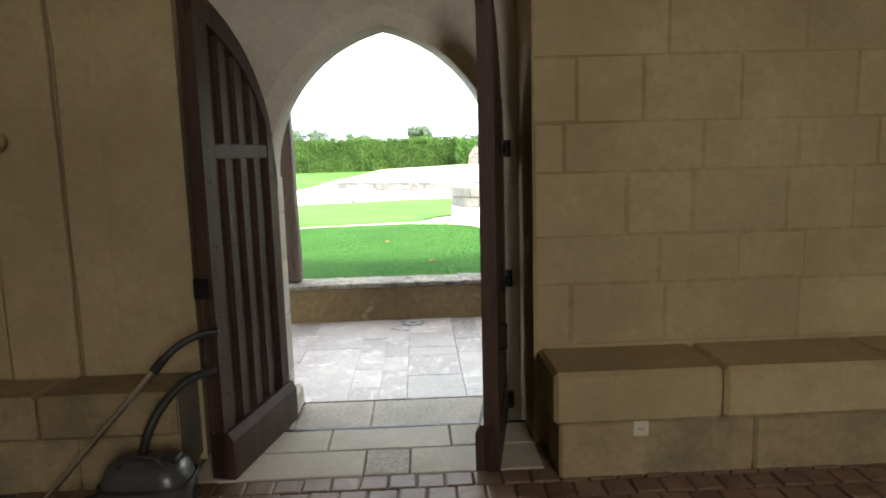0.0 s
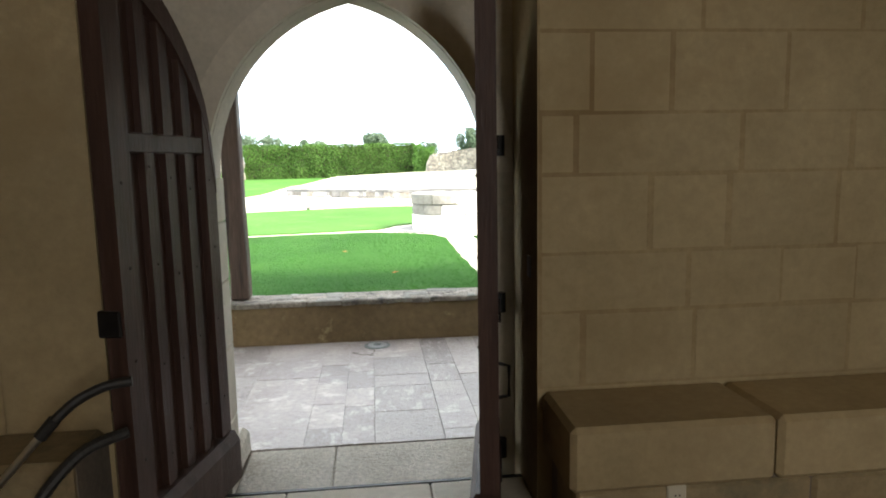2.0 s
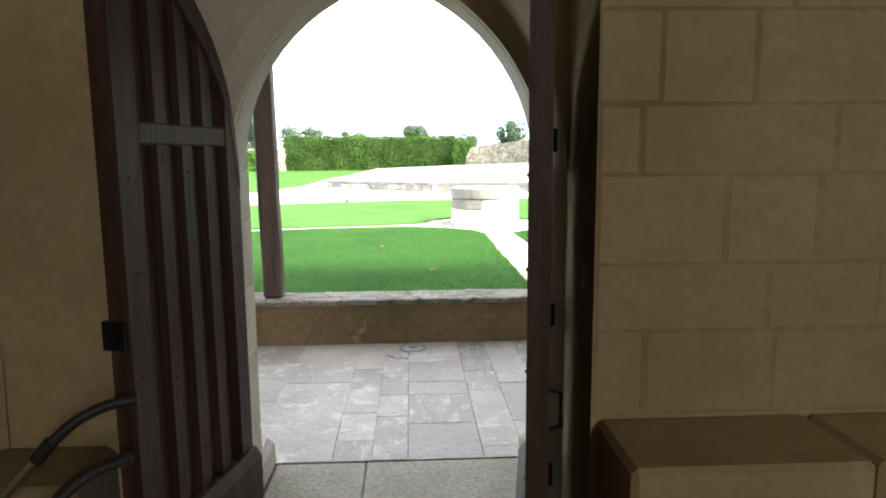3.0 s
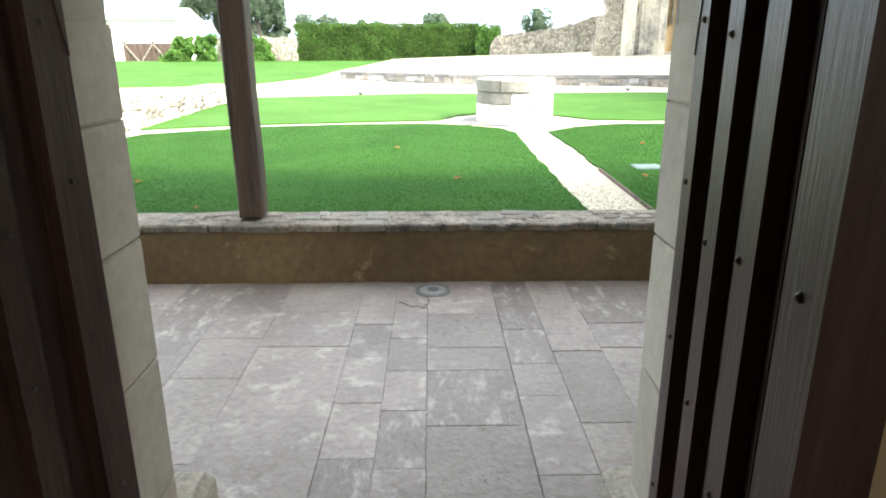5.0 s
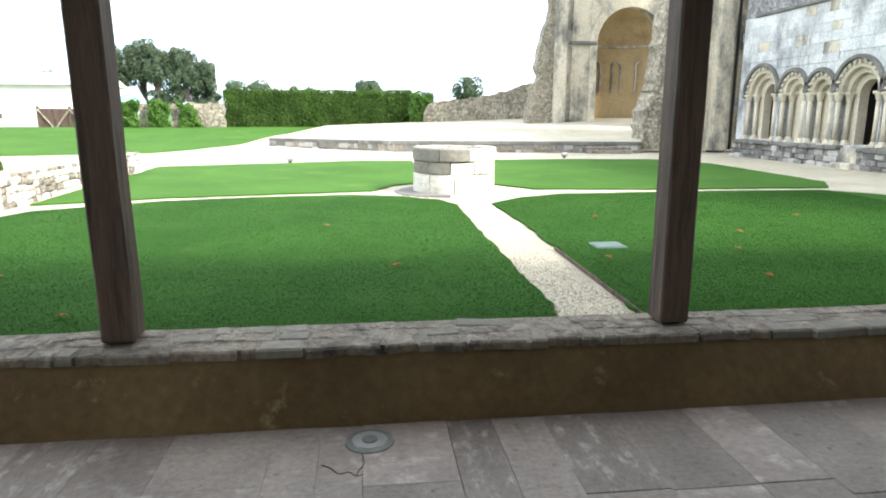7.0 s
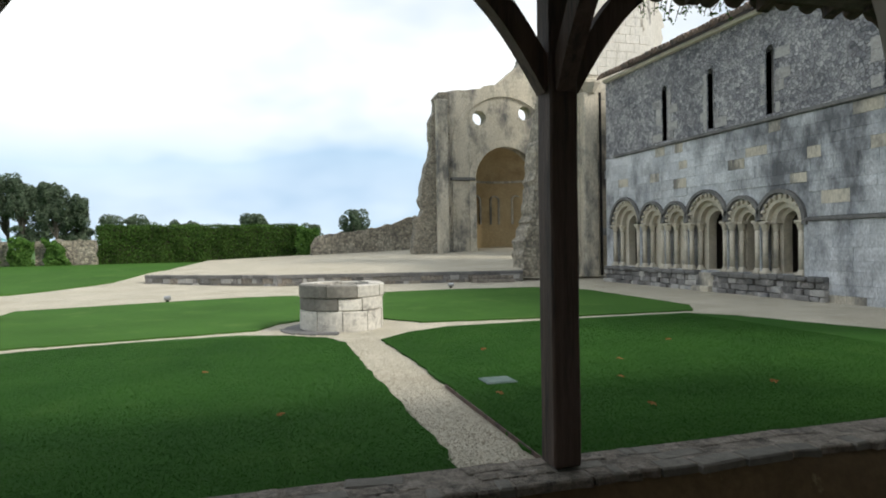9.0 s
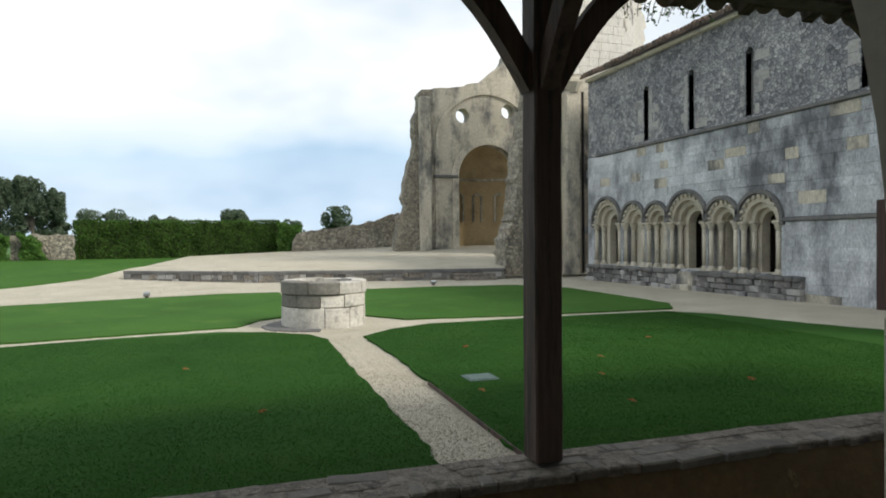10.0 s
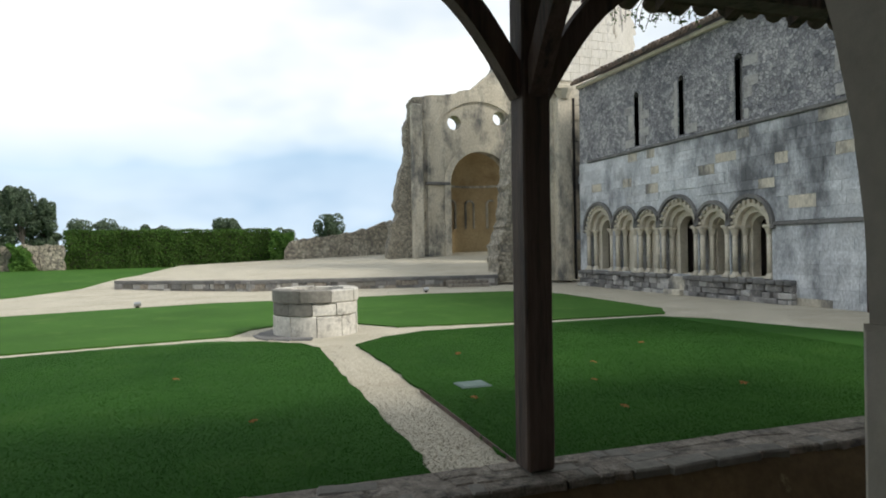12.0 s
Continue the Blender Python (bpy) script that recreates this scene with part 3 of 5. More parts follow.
for px, lean in ((-1.405, -0.012), (1.69, 0.004), (4.8, 0.0), (-4.5, 0.0), (7.9, 0.0)):
    gallery_post(px, lean)
roof = thing("roof_gallery", "lean-to gallery roof of canal tiles on oak rafters", "roof")
tagged(roof, kind="structure")
part("wall_plate", boxes((-7.5, 9.5, 7.0, 7.18, 3.28, 3.46), bevel=0.01), M_post, roof)
for k in range(28):
    bm = bmesh.new()
    prism(bm, [(4.0, 4.78), (7.5, 3.33), (7.5, 3.44), (4.0, 4.90)], -7.3 + 0.6 * k, -7.2 + 0.6 * k, lambda u, v, w: (w, u, v))
    part("rafter", bm, M_post, roof)
bm = bmesh.new()
prism(bm, [(4.0, 4.91), (7.56, 3.43), (7.56, 3.455), (4.0, 4.94)], -7.5, 9.5, lambda u, v, w: (w, u, v))
part("boarding", bm, M_post, roof)
def eave_tile(r0, r1, z0, up):
    """A half-round clay tile at the eave: a cover tile (up 1) or a channel tile (up -1)."""
    bm = bmesh.new()
    ring = []
    for t, r in ((0, r0), (1, r1)):
        y, z = 7.72 - 0.5 * t, z0 + 0.20 * t
        ring.append([bm.verts.new((math.cos(a) * r, y, z + up * math.sin(a) * r * 0.8)) for a in (math.pi * k / 8 for k in range(9))] +
                    [bm.verts.new((math.cos(a) * (r - 0.014), y, z + up * math.sin(a) * (r - 0.014) * 0.8)) for a in (math.pi * (8 - k) / 8 for k in range(9))])
    for i in range(18):
        bm.faces.new((ring[0][i], ring[0][(i + 1) % 18], ring[1][(i + 1) % 18], ring[1][i]))
    bm.faces.new(ring[0])
    bm.faces.new(ring[1])
    return bm


cover = part("roof_tile", eave_tile(0.10, 0.085, 3.475, 1), M_tile, roof)
channel = part("roof_tile", eave_tile(0.088, 0.10, 3.50, -1), M_tile, roof)
channel.matrix_basis = pose(-7.29, 0, 0)
for k in range(1, 76):
    for flip in (0, 1):
        o = new("roof_tile", channel.data if flip else cover.data)
        o.parent = roof
        jog = 0.03 * math.sin(k * 12.9898 + flip)
        o.matrix_basis = pose(-7.4 + 0.22 * k + 0.11 * flip, jog, 0.012 * math.sin(k * 5.3 + flip))
cover.matrix_basis = pose(-7.4, 0, 0)
bm = bmesh.new()
prism(bm, [(4.0, 4.945), (7.3, 3.56), (7.3, 3.62), (4.0, 5.01)], -7.5, 9.5, lambda u, v, w: (w, u, v))
part("tile_bed", bm, M_tile, roof)

# ---- house wall with the doorway ----
house_wall = thing("wall_doorway", "thick ochre limestone wall with a pointed doorway", "wall")
tagged(house_wall, kind="structure")
DOOR_HW, DOOR_C, DOOR_SPRING, DOOR_OFF = 0.675, -0.18, 1.62, 0.20
bm = bmesh.new()
pierced_wall(bm, -7.5, 9.5, -0.3, 6.2, 3.78, 4.0, [(DOOR_C, DOOR_HW, -0.03, DOOR_SPRING, pointed_arch(DOOR_HW, DOOR_OFF))], X_ALONG, 28)
part("outer_leaf", bm, M_jamb, house_wall, "pale limestone jambs and pointed arch")
bm = bmesh.new()
R_HW, R_C = 0.904, -0.296
pierced_wall(bm, -7.5, 9.5, -0.3, 6.2, 3.29, 3.775, [(R_C, R_HW, -0.03, 2.75, pointed_arch(R_HW, 0.1))], X_ALONG, 28)
part("inner_leaf", bm, M_plaster, house_wall, "ochre plastered inner masonry")
bm = bmesh.new()
arch_ring(bm, DOOR_C, DOOR_SPRING, DOOR_HW + 0.002, 0.105, 3.735, 3.779, X_ALONG, DOOR_OFF, 32, legs=0.0)
part("chamfered_arch", bm, M_jamb, house_wall, "chamfered arch moulding of pale stone")

# ---- the room inside ----
FLOOR_Z = 0.12
struct("wall_west", boxes((-4.3, -4.0, -6.3, 3.29, 0.0, 6.2)), M_plaster, "ochre plastered side wall of the room")
struct("wall_east", boxes((6.0, 6.3, -6.3, 3.29, 0.0, 6.2)), M_plaster, "ochre plastered side wall of the room")
# unseen wall; its opening is assumed, to hold the fill lamp
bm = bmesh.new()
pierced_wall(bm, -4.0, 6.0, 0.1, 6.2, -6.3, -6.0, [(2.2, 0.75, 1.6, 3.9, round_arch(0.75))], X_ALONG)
struct("wall_back", bm, M_plaster, "unseen ochre plastered back wall with an assumed window opening")
struct("ceiling", boxes((-4.3, 6.3, -6.3, 3.78, 5.6, 5.9)), M_plaster, "plastered ceiling of the room")
room_floor = thing("floor_room", "room floor of small worn clay tiles", "floor")
tagged(room_floor, kind="structure")
part("bed", boxes((-4.0, 6.0, -6.0, 2.96, -0.2, FLOOR_Z - 0.015)), M_grout, room_floor)
sunk_floor = thing("floor_doorway", "pale limestone paving of the doorway", "floor")
tagged(sunk_floor, kind="structure")
part("bed", boxes((-1.3, 0.9, 2.96, 3.58, -0.2, 0.105)), M_grout, sunk_floor)
struct("threshold", boxes((-1.2, 0.607, 3.58, 3.61, -0.2, 0.118), bevel=0.005), M_iron, "dark worn threshold strip")


# ---- chapter house front along the right side ----
chapter = thing("chapter_house", "grey weathered stone wing with Romanesque arcade, narrow windows and tiled eaves", "building")
FX = 13.64
ARCHES = [(25.52, 0.92, 2.25), (23.78, 0.67, 2.24), (22.46, 0.61, 2.22), (20.92, 0.90, 2.19), (19.34, 0.63, 2.16), (17.92, 0.74, 2.12)]
bm = bmesh.new()
pierced_wall(bm, 8.0, 26.9, 0.0, 4.9, FX + 0.03, FX + 0.38, [(c, hw, 0.70, s, round_arch(hw)) for i, (c, hw, s) in enumerate(ARCHES)] + [(14.0, 0.42, 0.05, 2.5, round_arch(0.01))], Y_ALONG, 16)
part("lower_wall", weld(bm), M_ashlar, chapter, "pale grey ashlar with dark weather stains")
bm = bmesh.new()
inner = []
for i, (c, hw, s) in enumerate(ARCHES):
    if i in (1, 2):
        continue
    inner.append((c - 0.10 * hw, hw * 0.50, 0.72, s - 0.08, round_arch(hw * 0.50)))
pierced_wall(bm, 16.0, 26.9, 0.0, 4.68, FX + 0.385, FX + 0.68, inner, Y_ALONG, 16)
part("inner_wall", weld(bm), M_dressed, chapter)
# shade behind the arcade openings is put into this box's colour
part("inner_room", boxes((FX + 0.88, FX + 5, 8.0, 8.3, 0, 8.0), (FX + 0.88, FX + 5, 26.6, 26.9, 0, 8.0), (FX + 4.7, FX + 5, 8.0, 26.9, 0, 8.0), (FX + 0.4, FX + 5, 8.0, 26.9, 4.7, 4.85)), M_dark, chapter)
bm = bmesh.new()
WINS = [(23.04, 0.13), (20.7, 0.13), (18.29, 0.14), (14.75, 0.15), (11.2, 0.15)]
pierced_wall(bm, 8.0, 26.9, 4.9, 7.95, FX + 0.06, FX + 0.55, [(c, hw, 5.08, 6.82, round_arch(hw)) for c, hw in WINS], Y_ALONG, 10)
part("upper_wall", weld(bm), M_rubble, chapter, "dark lichened rubble masonry")
for c, hw in WINS:
    bm = bmesh.new()
    arch_ring(bm, c, 6.82, hw, 0.05, FX + 0.045, FX + 0.25, Y_ALONG, 0, 12, legs=1.74)
    w = part("window_frame", bm, M_rubble, chapter, "narrow arched window surround of dressed stone")
    rng = random.Random(int(c * 10))
    for k in range(6):
        for side in (-1, 1):
            if rng.random() < 0.35:
                continue
            a = hw + 0.05
            b = a + rng.choice((0.16, 0.30, 0.52))
            y0, y1 = (c + a, c + b) if side > 0 else (c - b, c - a)
            part("quoin", boxes((FX + 0.045, FX + 0.07, y0, y1, 5.08 + 0.29 * k, 5.36 + 0.29 * k)), M_quoin, w)
    part("dark_glazing", boxes((FX + 0.24, FX + 0.26, c - hw, c + hw, 5.08, 7.05)), M_hood, w, "dark glazing")
part("string_course", boxes((FX - 0.07, FX + 0.3, 8.0, 26.2, 4.88, 4.98), bevel=0.02), M_hood, chapter, "blackened drip moulding")
part("string_course", boxes((FX - 0.05, FX + 0.2, 8.0, 17.12, 2.10, 2.21), bevel=0.02), M_hood, chapter, "blackened drip moulding")
rng = random.Random(31)
for y_from, y_to in ((16.4, 20.48), (21.22, 26.8)):
    y = y_from
    while y < y_to - 0.1:
        w = min(rng.uniform(0.22, 0.62), y_to - y)
        part("sill_stone", boxes((FX - 0.20 - rng.uniform(0, 0.05), FX + 0.10, y + 0.004, y + w - 0.004, 0.56 + rng.uniform(-0.03, 0.02), 0.69 + rng.uniform(-0.02, 0.015)), bevel=0.03), M_hood, chapter)
        y += w
    for z0, z1 in ((-0.02, 0.20), (0.20, 0.38), (0.38, 0.57)):
        y = y_from
        while y < y_to - 0.05:
            w = min(rng.uniform(0.12, 0.46), y_to - y)
            d = 0.12 + rng.uniform(-0.03, 0.06) + (0.05 if z0 < 0 else 0)
            part("plinth_stone", boxes((FX - d, FX + 0.04, y + 0.004, y + w - 0.004, z0, z1 - 0.004 + rng.uniform(-0.025, 0.025)), bevel=0.022), rng.choice((M_plinth, M_plinth, M_plinth, M_quoin)), chapter)
            y += w
part("door_step", boxes((FX - 0.10, FX + 0.02, 20.5, 21.2, 0.0, 0.64), (FX - 0.34, FX - 0.11, 20.45, 21.25, 0.0, 0.24), bevel=0.03), M_ashlar_warm, chapter, "worn brownish door step")
part("eaves_course", boxes((FX - 0.10, FX + 0.6, 8.0, 26.9, 7.93, 8.06), bevel=0.03), M_dressed, chapter)
bm = bmesh.new()
prism(bm, [(FX - 0.28, 8.06), (FX + 6, 10.6), (FX + 6, 10.7), (FX - 0.30, 8.15)], 8.0, 26.95, lambda u, v, w: (u, w, v))
roofing = part("roof", bm, M_tile, chapter, "low clay tile roof")
bm = bmesh.new()
cyl(bm, (FX - 0.34, 0, 8.13), (FX + 0.5, 0, 8.47), 0.085, 0.078, 8)
first_tile = part("eave_tile", bm, M_tile, roofing)
first_tile.matrix_basis = pose(0, 8.1, 0)
for k in range(1, 94):
    o = new("eave_tile", first_tile.data)
    o.parent = roofing
    o.matrix_basis = pose(0.03 * math.sin(k * 7.1), 8.1 + 0.2 * k, 0.012 * math.sin(k * 3.7))


BILLET = bpy.data.meshes.new("billet")
bm = boxes((-0.06, 0.06, -0.04, 0.04, -0.06, 0.06), bevel=0.015)
bm.to_mesh(BILLET)
bm.free()
BILLET.materials.append(M_dressed)


def arcade_arch(c, hw, spring, foot):
    arch = part("arch", arch_bm(c, hw, spring), M_dressed, chapter, "round arch with two orders and billet moulding")
    bm = bmesh.new()
    arch_ring(bm, c, spring + 0.02, hw + 0.02, 0.10, FX - 0.07, FX + 0.05, Y_ALONG, 0, 20)
    part("hood_mould", bm, M_hood, arch, "blackened hood moulding")
    k = max(9, int(hw * 15))
    for i in range(k):
        a = math.pi * (i + 0.5) / k
        r = hw - 0.05
        o = new("billet", BILLET)
        o.parent = arch
        o.matrix_basis = Matrix.Translation((FX + 0.03, c - r * math.cos(a), spring + r * math.sin(a))) @ Matrix.Rotation(a - math.pi / 2, 4, "X")
    for side in (-1, 1):
        for depth, rr in ((0.07, hw - 0.12), (0.27, hw - 0.30)):
            y, x = c + side * rr, FX + depth
            bm = bmesh.new()
            cyl(bm, (x, y, foot + 0.14), (x, y, spring - 0.24), 0.075, 0.07, 12)
            col = part("column", bm, M_dressed, arch, "", True)
            bm = bmesh.new()
            cyl(bm, (x, y, spring - 0.25), (x, y, spring - 0.06), 0.075, 0.125, 10)
            box(bm, x - 0.13, x + 0.13, y - 0.13, y + 0.13, spring - 0.06, spring + 0.02, 0.015)
            part("capital", bm, M_dressed, col, "carved capital with square abacus")
            bm = bmesh.new()
            cyl(bm, (x, y, foot + 0.05), (x, y, foot + 0.15), 0.115, 0.085, 12)
            box(bm, x - 0.12, x + 0.12, y - 0.12, y + 0.12, foot - 0.02, foot + 0.06, 0.012)
            part("base", bm, M_dressed, col)


def arch_bm(c, hw, spring):
    bm = bmesh.new()
    arch_ring(bm, c, spring, hw - 0.20, 0.20, FX + 0.06, FX + 0.24, Y_ALONG, 0, 22)
    arch_ring(bm, c, spring, hw - 0.36, 0.17, FX + 0.22, FX + 0.46, Y_ALONG, 0, 22)
    return bm


for i, (c, hw, s) in enumerate(ARCHES):
    arcade_arch(c, hw, s, 0.70)
part("impost_band", boxes((FX - 0.06, FX + 0.06, 17.05, 17.18, 2.02, 2.12), bevel=0.01), M_hood, chapter)
part("impost_band", boxes((FX - 0.06, FX + 0.06, 26.44, 26.6, 2.15, 2.25), bevel=0.01), M_hood, chapter)
bm = bmesh.new()
box(bm, FX - 0.12, FX + 0.05, 13.6, 14.41, 0.05, 2.5, 0.01)
part("door_leaf", bm, M_door, chapter, "dark timber door")

# ---- transept ruin: the tall broken wall ----
ruin = thing("transept_ruin", "tall ruined church wall of warm ashlar with a broken edge", "ruin")
bm = bmesh.new()
outline = ragged([(16.9, 0.2), (16.9, 13.5), (13.6, 14.5), (12.6, 11.0), (12.2, 8.0), (11.85, 6.2), (11.62, 5.2), (11.48, 3.9), (11.42, 2.8), (11.15, 2.2), (10.92, 1.7), (11.0, 0.9), (10.95, 0.2)], 0.2, 0.09, 4)
prism(bm, outline, 29.0, 30.2, X_ALONG)
part("wall", bm, M_rubble_warm, ruin, "broken rubble core")
bm = bmesh.new()
prism(bm, [(11.9, 0.2), (16.8, 0.2), (16.8, 13.2), (13.9, 13.9), (12.95, 10.8), (12.5, 8.0), (12.2, 5.5)], 28.94, 29.0, X_ALONG)
part("facing", bm, M_ashlar_warm, ruin, "warm yellowish ashlar facing")
for x0, x1, yy in ((13.6, 14.25, 28.5),):
    bm = bmesh.new()
    box(bm, x0, x1, yy, 28.94, 0.15, 8.0, 0.04)
    part("pilaster", bm, M_ashlar_warm, ruin, "stained pilaster strip")
    bm = bmesh.new()
    cyl(bm, (x1 - 0.3, yy + 0.1, 7.95), (x1 - 0.3, yy + 0.1, 8.35), 0.22, 0.42, 8)
    box(bm, x0 - 0.1, x1 + 0.1, yy - 0.15, 28.94, 8.3, 8.55, 0.05)
    part("corbel_capital", bm, M_dressed, ruin, "weathered corbel capital")
bm = bmesh.new()
cyl(bm, (14.42, 28.6, 0.2), (14.42, 28.6, 8.0), 0.06, 0.055, 10)
part("drainpipe", bm, M_iron, ruin, "dark rainwater pipe")
tower = thing("tower_stump", "pale ruined tower stump rising behind the eaves", "ruin")
bm = bmesh.new()
prism(bm, ragged([(21.5, 0.8), (21.4, 12.4), (21.2, 14.3), (20.6, 14.5), (18.6, 16.4), (15.6, 17.6), (15.0, 14.0), (15.0, 0.8)], 0.35, 0.16, 9), 34.0, 35.2, X_ALONG)
part("wall", bm, M_tower, tower, "pale broken masonry")
bm = bmesh.new()
box(bm, 15.0, 15.6, 33.6, 34.0, 0.8, 14.0, 0.05)
box(bm, 17.9, 18.6, 33.5, 34.0, 0.8, 16.0, 0.05)
part("buttress", bm, M_tower, tower)

# ---- apse end wall ----
apse = thing("apse_wall", "ruined church end wall with tall apse arch and two round openings", "ruin")
AY, AC, AHW = 40.0, 14.68, 1.98
APSE_SPRING = 5.42
bm = bmesh.new()
pierced_wall(bm, 11.08, 17.93, 0.6, 8.3, AY, AY + 0.9, [(AC, AHW, 1.0, APSE_SPRING, round_arch(AHW))], X_ALONG, 24)
prism(bm, [(11.08, 8.3), (12.45, 8.3), (12.45, 10.2), (11.08, 10.2)], AY, AY + 0.9, X_ALONG)
def pane_ring(c, z, r, half_w, z0, z1):
    """Wall round a round hole: a square with a circle cut from it."""
    corner = math.atan2((z1 - z0) / 2, half_w)
    angles = sorted([2 * math.pi * i / 16 for i in range(17)] + [corner, math.pi - corner, math.pi + corner, 2 * math.pi - corner])
    for a, b in zip(angles, angles[1:]):
        if b - a < 1e-4:
            continue
        def edge(t):
            s = max(abs(math.cos(t)) / half_w, abs(math.sin(t)) / ((z1 - z0) / 2))
            return (c + math.cos(t) / s, (z0 + z1) / 2 + math.sin(t) / s)
        prism(bm, [(c + r * math.cos(a), z + r * math.sin(a)), edge(a), edge(b), (c + r * math.cos(b), z + r * math.sin(b))], AY, AY + 0.9, X_ALONG)
pane_ring(13.05, 9.0, 0.43, 0.60, 8.3, 10.2)
pane_ring(15.95, 9.38, 0.43, 0.60, 8.3, 10.2)
prism(bm, [(13.65, 8.3), (15.35, 8.3), (15.35, 10.2), (13.65, 10.2)], AY, AY + 0.9, X_ALONG)
prism(bm, [(16.55, 8.3), (17.93, 8.3), (17.93, 13.0), (16.55, 12.5)], AY, AY + 0.9, X_ALONG)
prism(bm, [(11.08, 10.2), (16.55, 10.2)] + ragged([(16.55, 13.3), (15.9, 12.9), (15.5, 12.1), (14.9, 11.65), (14.05, 10.98), (12.45, 10.62), (11.08, 10.42)], 0.22, 0.06, 3), AY, AY + 0.9, X_ALONG)
part("wall", bm, M_ashlar_warm, apse, "cream ashlar wall with grey stains")
bm = bmesh.new()
arch_ring(bm, AC, APSE_SPRING, AHW - 0.06, 0.40, AY - 0.10, AY + 0.3, X_ALONG, 0, 32, legs=4.5)
part("apse_arch", bm, M_ashlar_warm, apse, "pale arch ring on plain jambs")
bm = bmesh.new()
arch_ring(bm, AC - 0.1, 7.24, 3.05, 0.22, AY - 0.12, AY + 0.1, X_ALONG, 0, 32, legs=6.4)
part("blind_arch", bm, M_ashlar_warm, apse, "wide blind arch moulding")
part("impost", boxes((11.2, 12.7, AY - 0.2, AY + 0.1, 5.3, 5.48), bevel=0.03), M_hood, apse)
bm = bmesh.new()
for k in range(16):
    a, b = math.pi * k / 16, math.pi * (k + 1) / 16
    for z0, z1 in ((0.9, 5.45),):
        P = [(AC - 2.08 * math.cos(t), AY + 0.5 + 2.0 * math.sin(t)) for t in (a, b)]
        bm.faces.new([bm.verts.new(p) for p in ((*P[0], z0), (*P[1], z0), (*P[1], z1), (*P[0], z1))])
    for j in range(6):
        e, f = math.pi / 2 * j / 6, math.pi / 2 * (j + 1) / 6
        q = [(AC - 2.08 * math.cos(t) * math.cos(g), AY + 0.5 + 2.0 * math.sin(t) * math.cos(g), 5.45 + 2.08 * math.sin(g)) for t, g in ((a, e), (b, e), (b, f), (a, f))]
        bm.faces.new([bm.verts.new(p) for p in q])
bmesh.ops.remove_doubles(bm, verts=bm.verts, dist=0.001)
bmesh.ops.dissolve_degenerate(bm, edges=bm.edges, dist=0.001)
shell = part("apse_shell", bm, M_apse, apse, "ochre plastered half-round apse with half dome", True)
bm = bmesh.new()
for k in range(16):
    a, b = math.pi * k / 16, math.pi * (k + 1) / 16
    prism(bm, [(AC - r * math.cos(t), AY + 0.5 + (r - 0.08) * math.sin(t)) for r, t in ((2.06, a), (2.06, b), (1.96, b), (1.96, a))], 5.38, 5.52, lambda u, v, w: (u, v, w))
part("cornice", weld(bm), M_ashlar_warm, apse, "string course round the apse")
for nx in (13.5, 14.85, 16.1):
    ny = AY + 0.5 + 2.0 * math.sin(math.acos((AC - nx) / 2.08))
    bm = bmesh.new()
    arch_ring(bm, nx, 4.3, 0.22, 0.10, ny - 0.16, ny + 0.05, X_ALONG, 0, 14, legs=1.5)
    part("niche_frame", bm, M_ashlar_warm, apse, "pale arched niche surround")
bm = bmesh.new()
prism(bm, ragged([(11.08, 0.5), (11.08, 10.4), (10.53, 10.35), (10.18, 9.0), (10.13, 7.2), (9.68, 5.6), (9.48, 4.5), (9.43, 3.3), (9.03, 3.0), (9.03, 0.5)], 0.3, 0.13, 7), AY - 0.1, AY + 0.8, X_ALONG)
part("broken_flank", bm, M_rubble_warm, apse, "broken rubble flank of the wall")
bm = bmesh.new()
box(bm, 10.30, 10.98, AY - 0.5, AY - 0.11, 0.5, 9.9, 0.06)
part("buttress", bm, M_ashlar_warm, apse, "stained ashlar buttress")

garden_wall = thing("ruined_wall", "long broken rubble wall stepping down from the church", "wall")
bm = bmesh.new()
prism(bm, ragged([(10.4, 0.5), (10.3, 3.5), (9.0, 3.05), (7.6, 2.68), (5.8, 2.45), (4.5, 2.3), (3.9, 2.15), (3.6, 1.4), (3.55, 0.5)], 0.25, 0.09, 12), 44.6, 45.3, X_ALONG)
part("masonry", bm, M_rubble_warm, garden_wall)
for x0, x1, z1 in ((-10.75, -8.5, 2.17), (-11.65, -11.02, 2.1), (-13.5, -12.8, 2.1)):
    o = thing("wall_stub", "short stub of pale rubble wall beside ivy", "wall", "stubs of the old wall")
    bm = bmesh.new()
    prism(bm, ragged([(x1, 0.5), (x1 - 0.05, z1), (x0 + 0.1, z1 + 0.05), (x0, 0.5)], 0.25, 0.06, 5), 45.4, 45.9, X_ALONG)
    part("masonry", bm, M_rubble_warm, o)


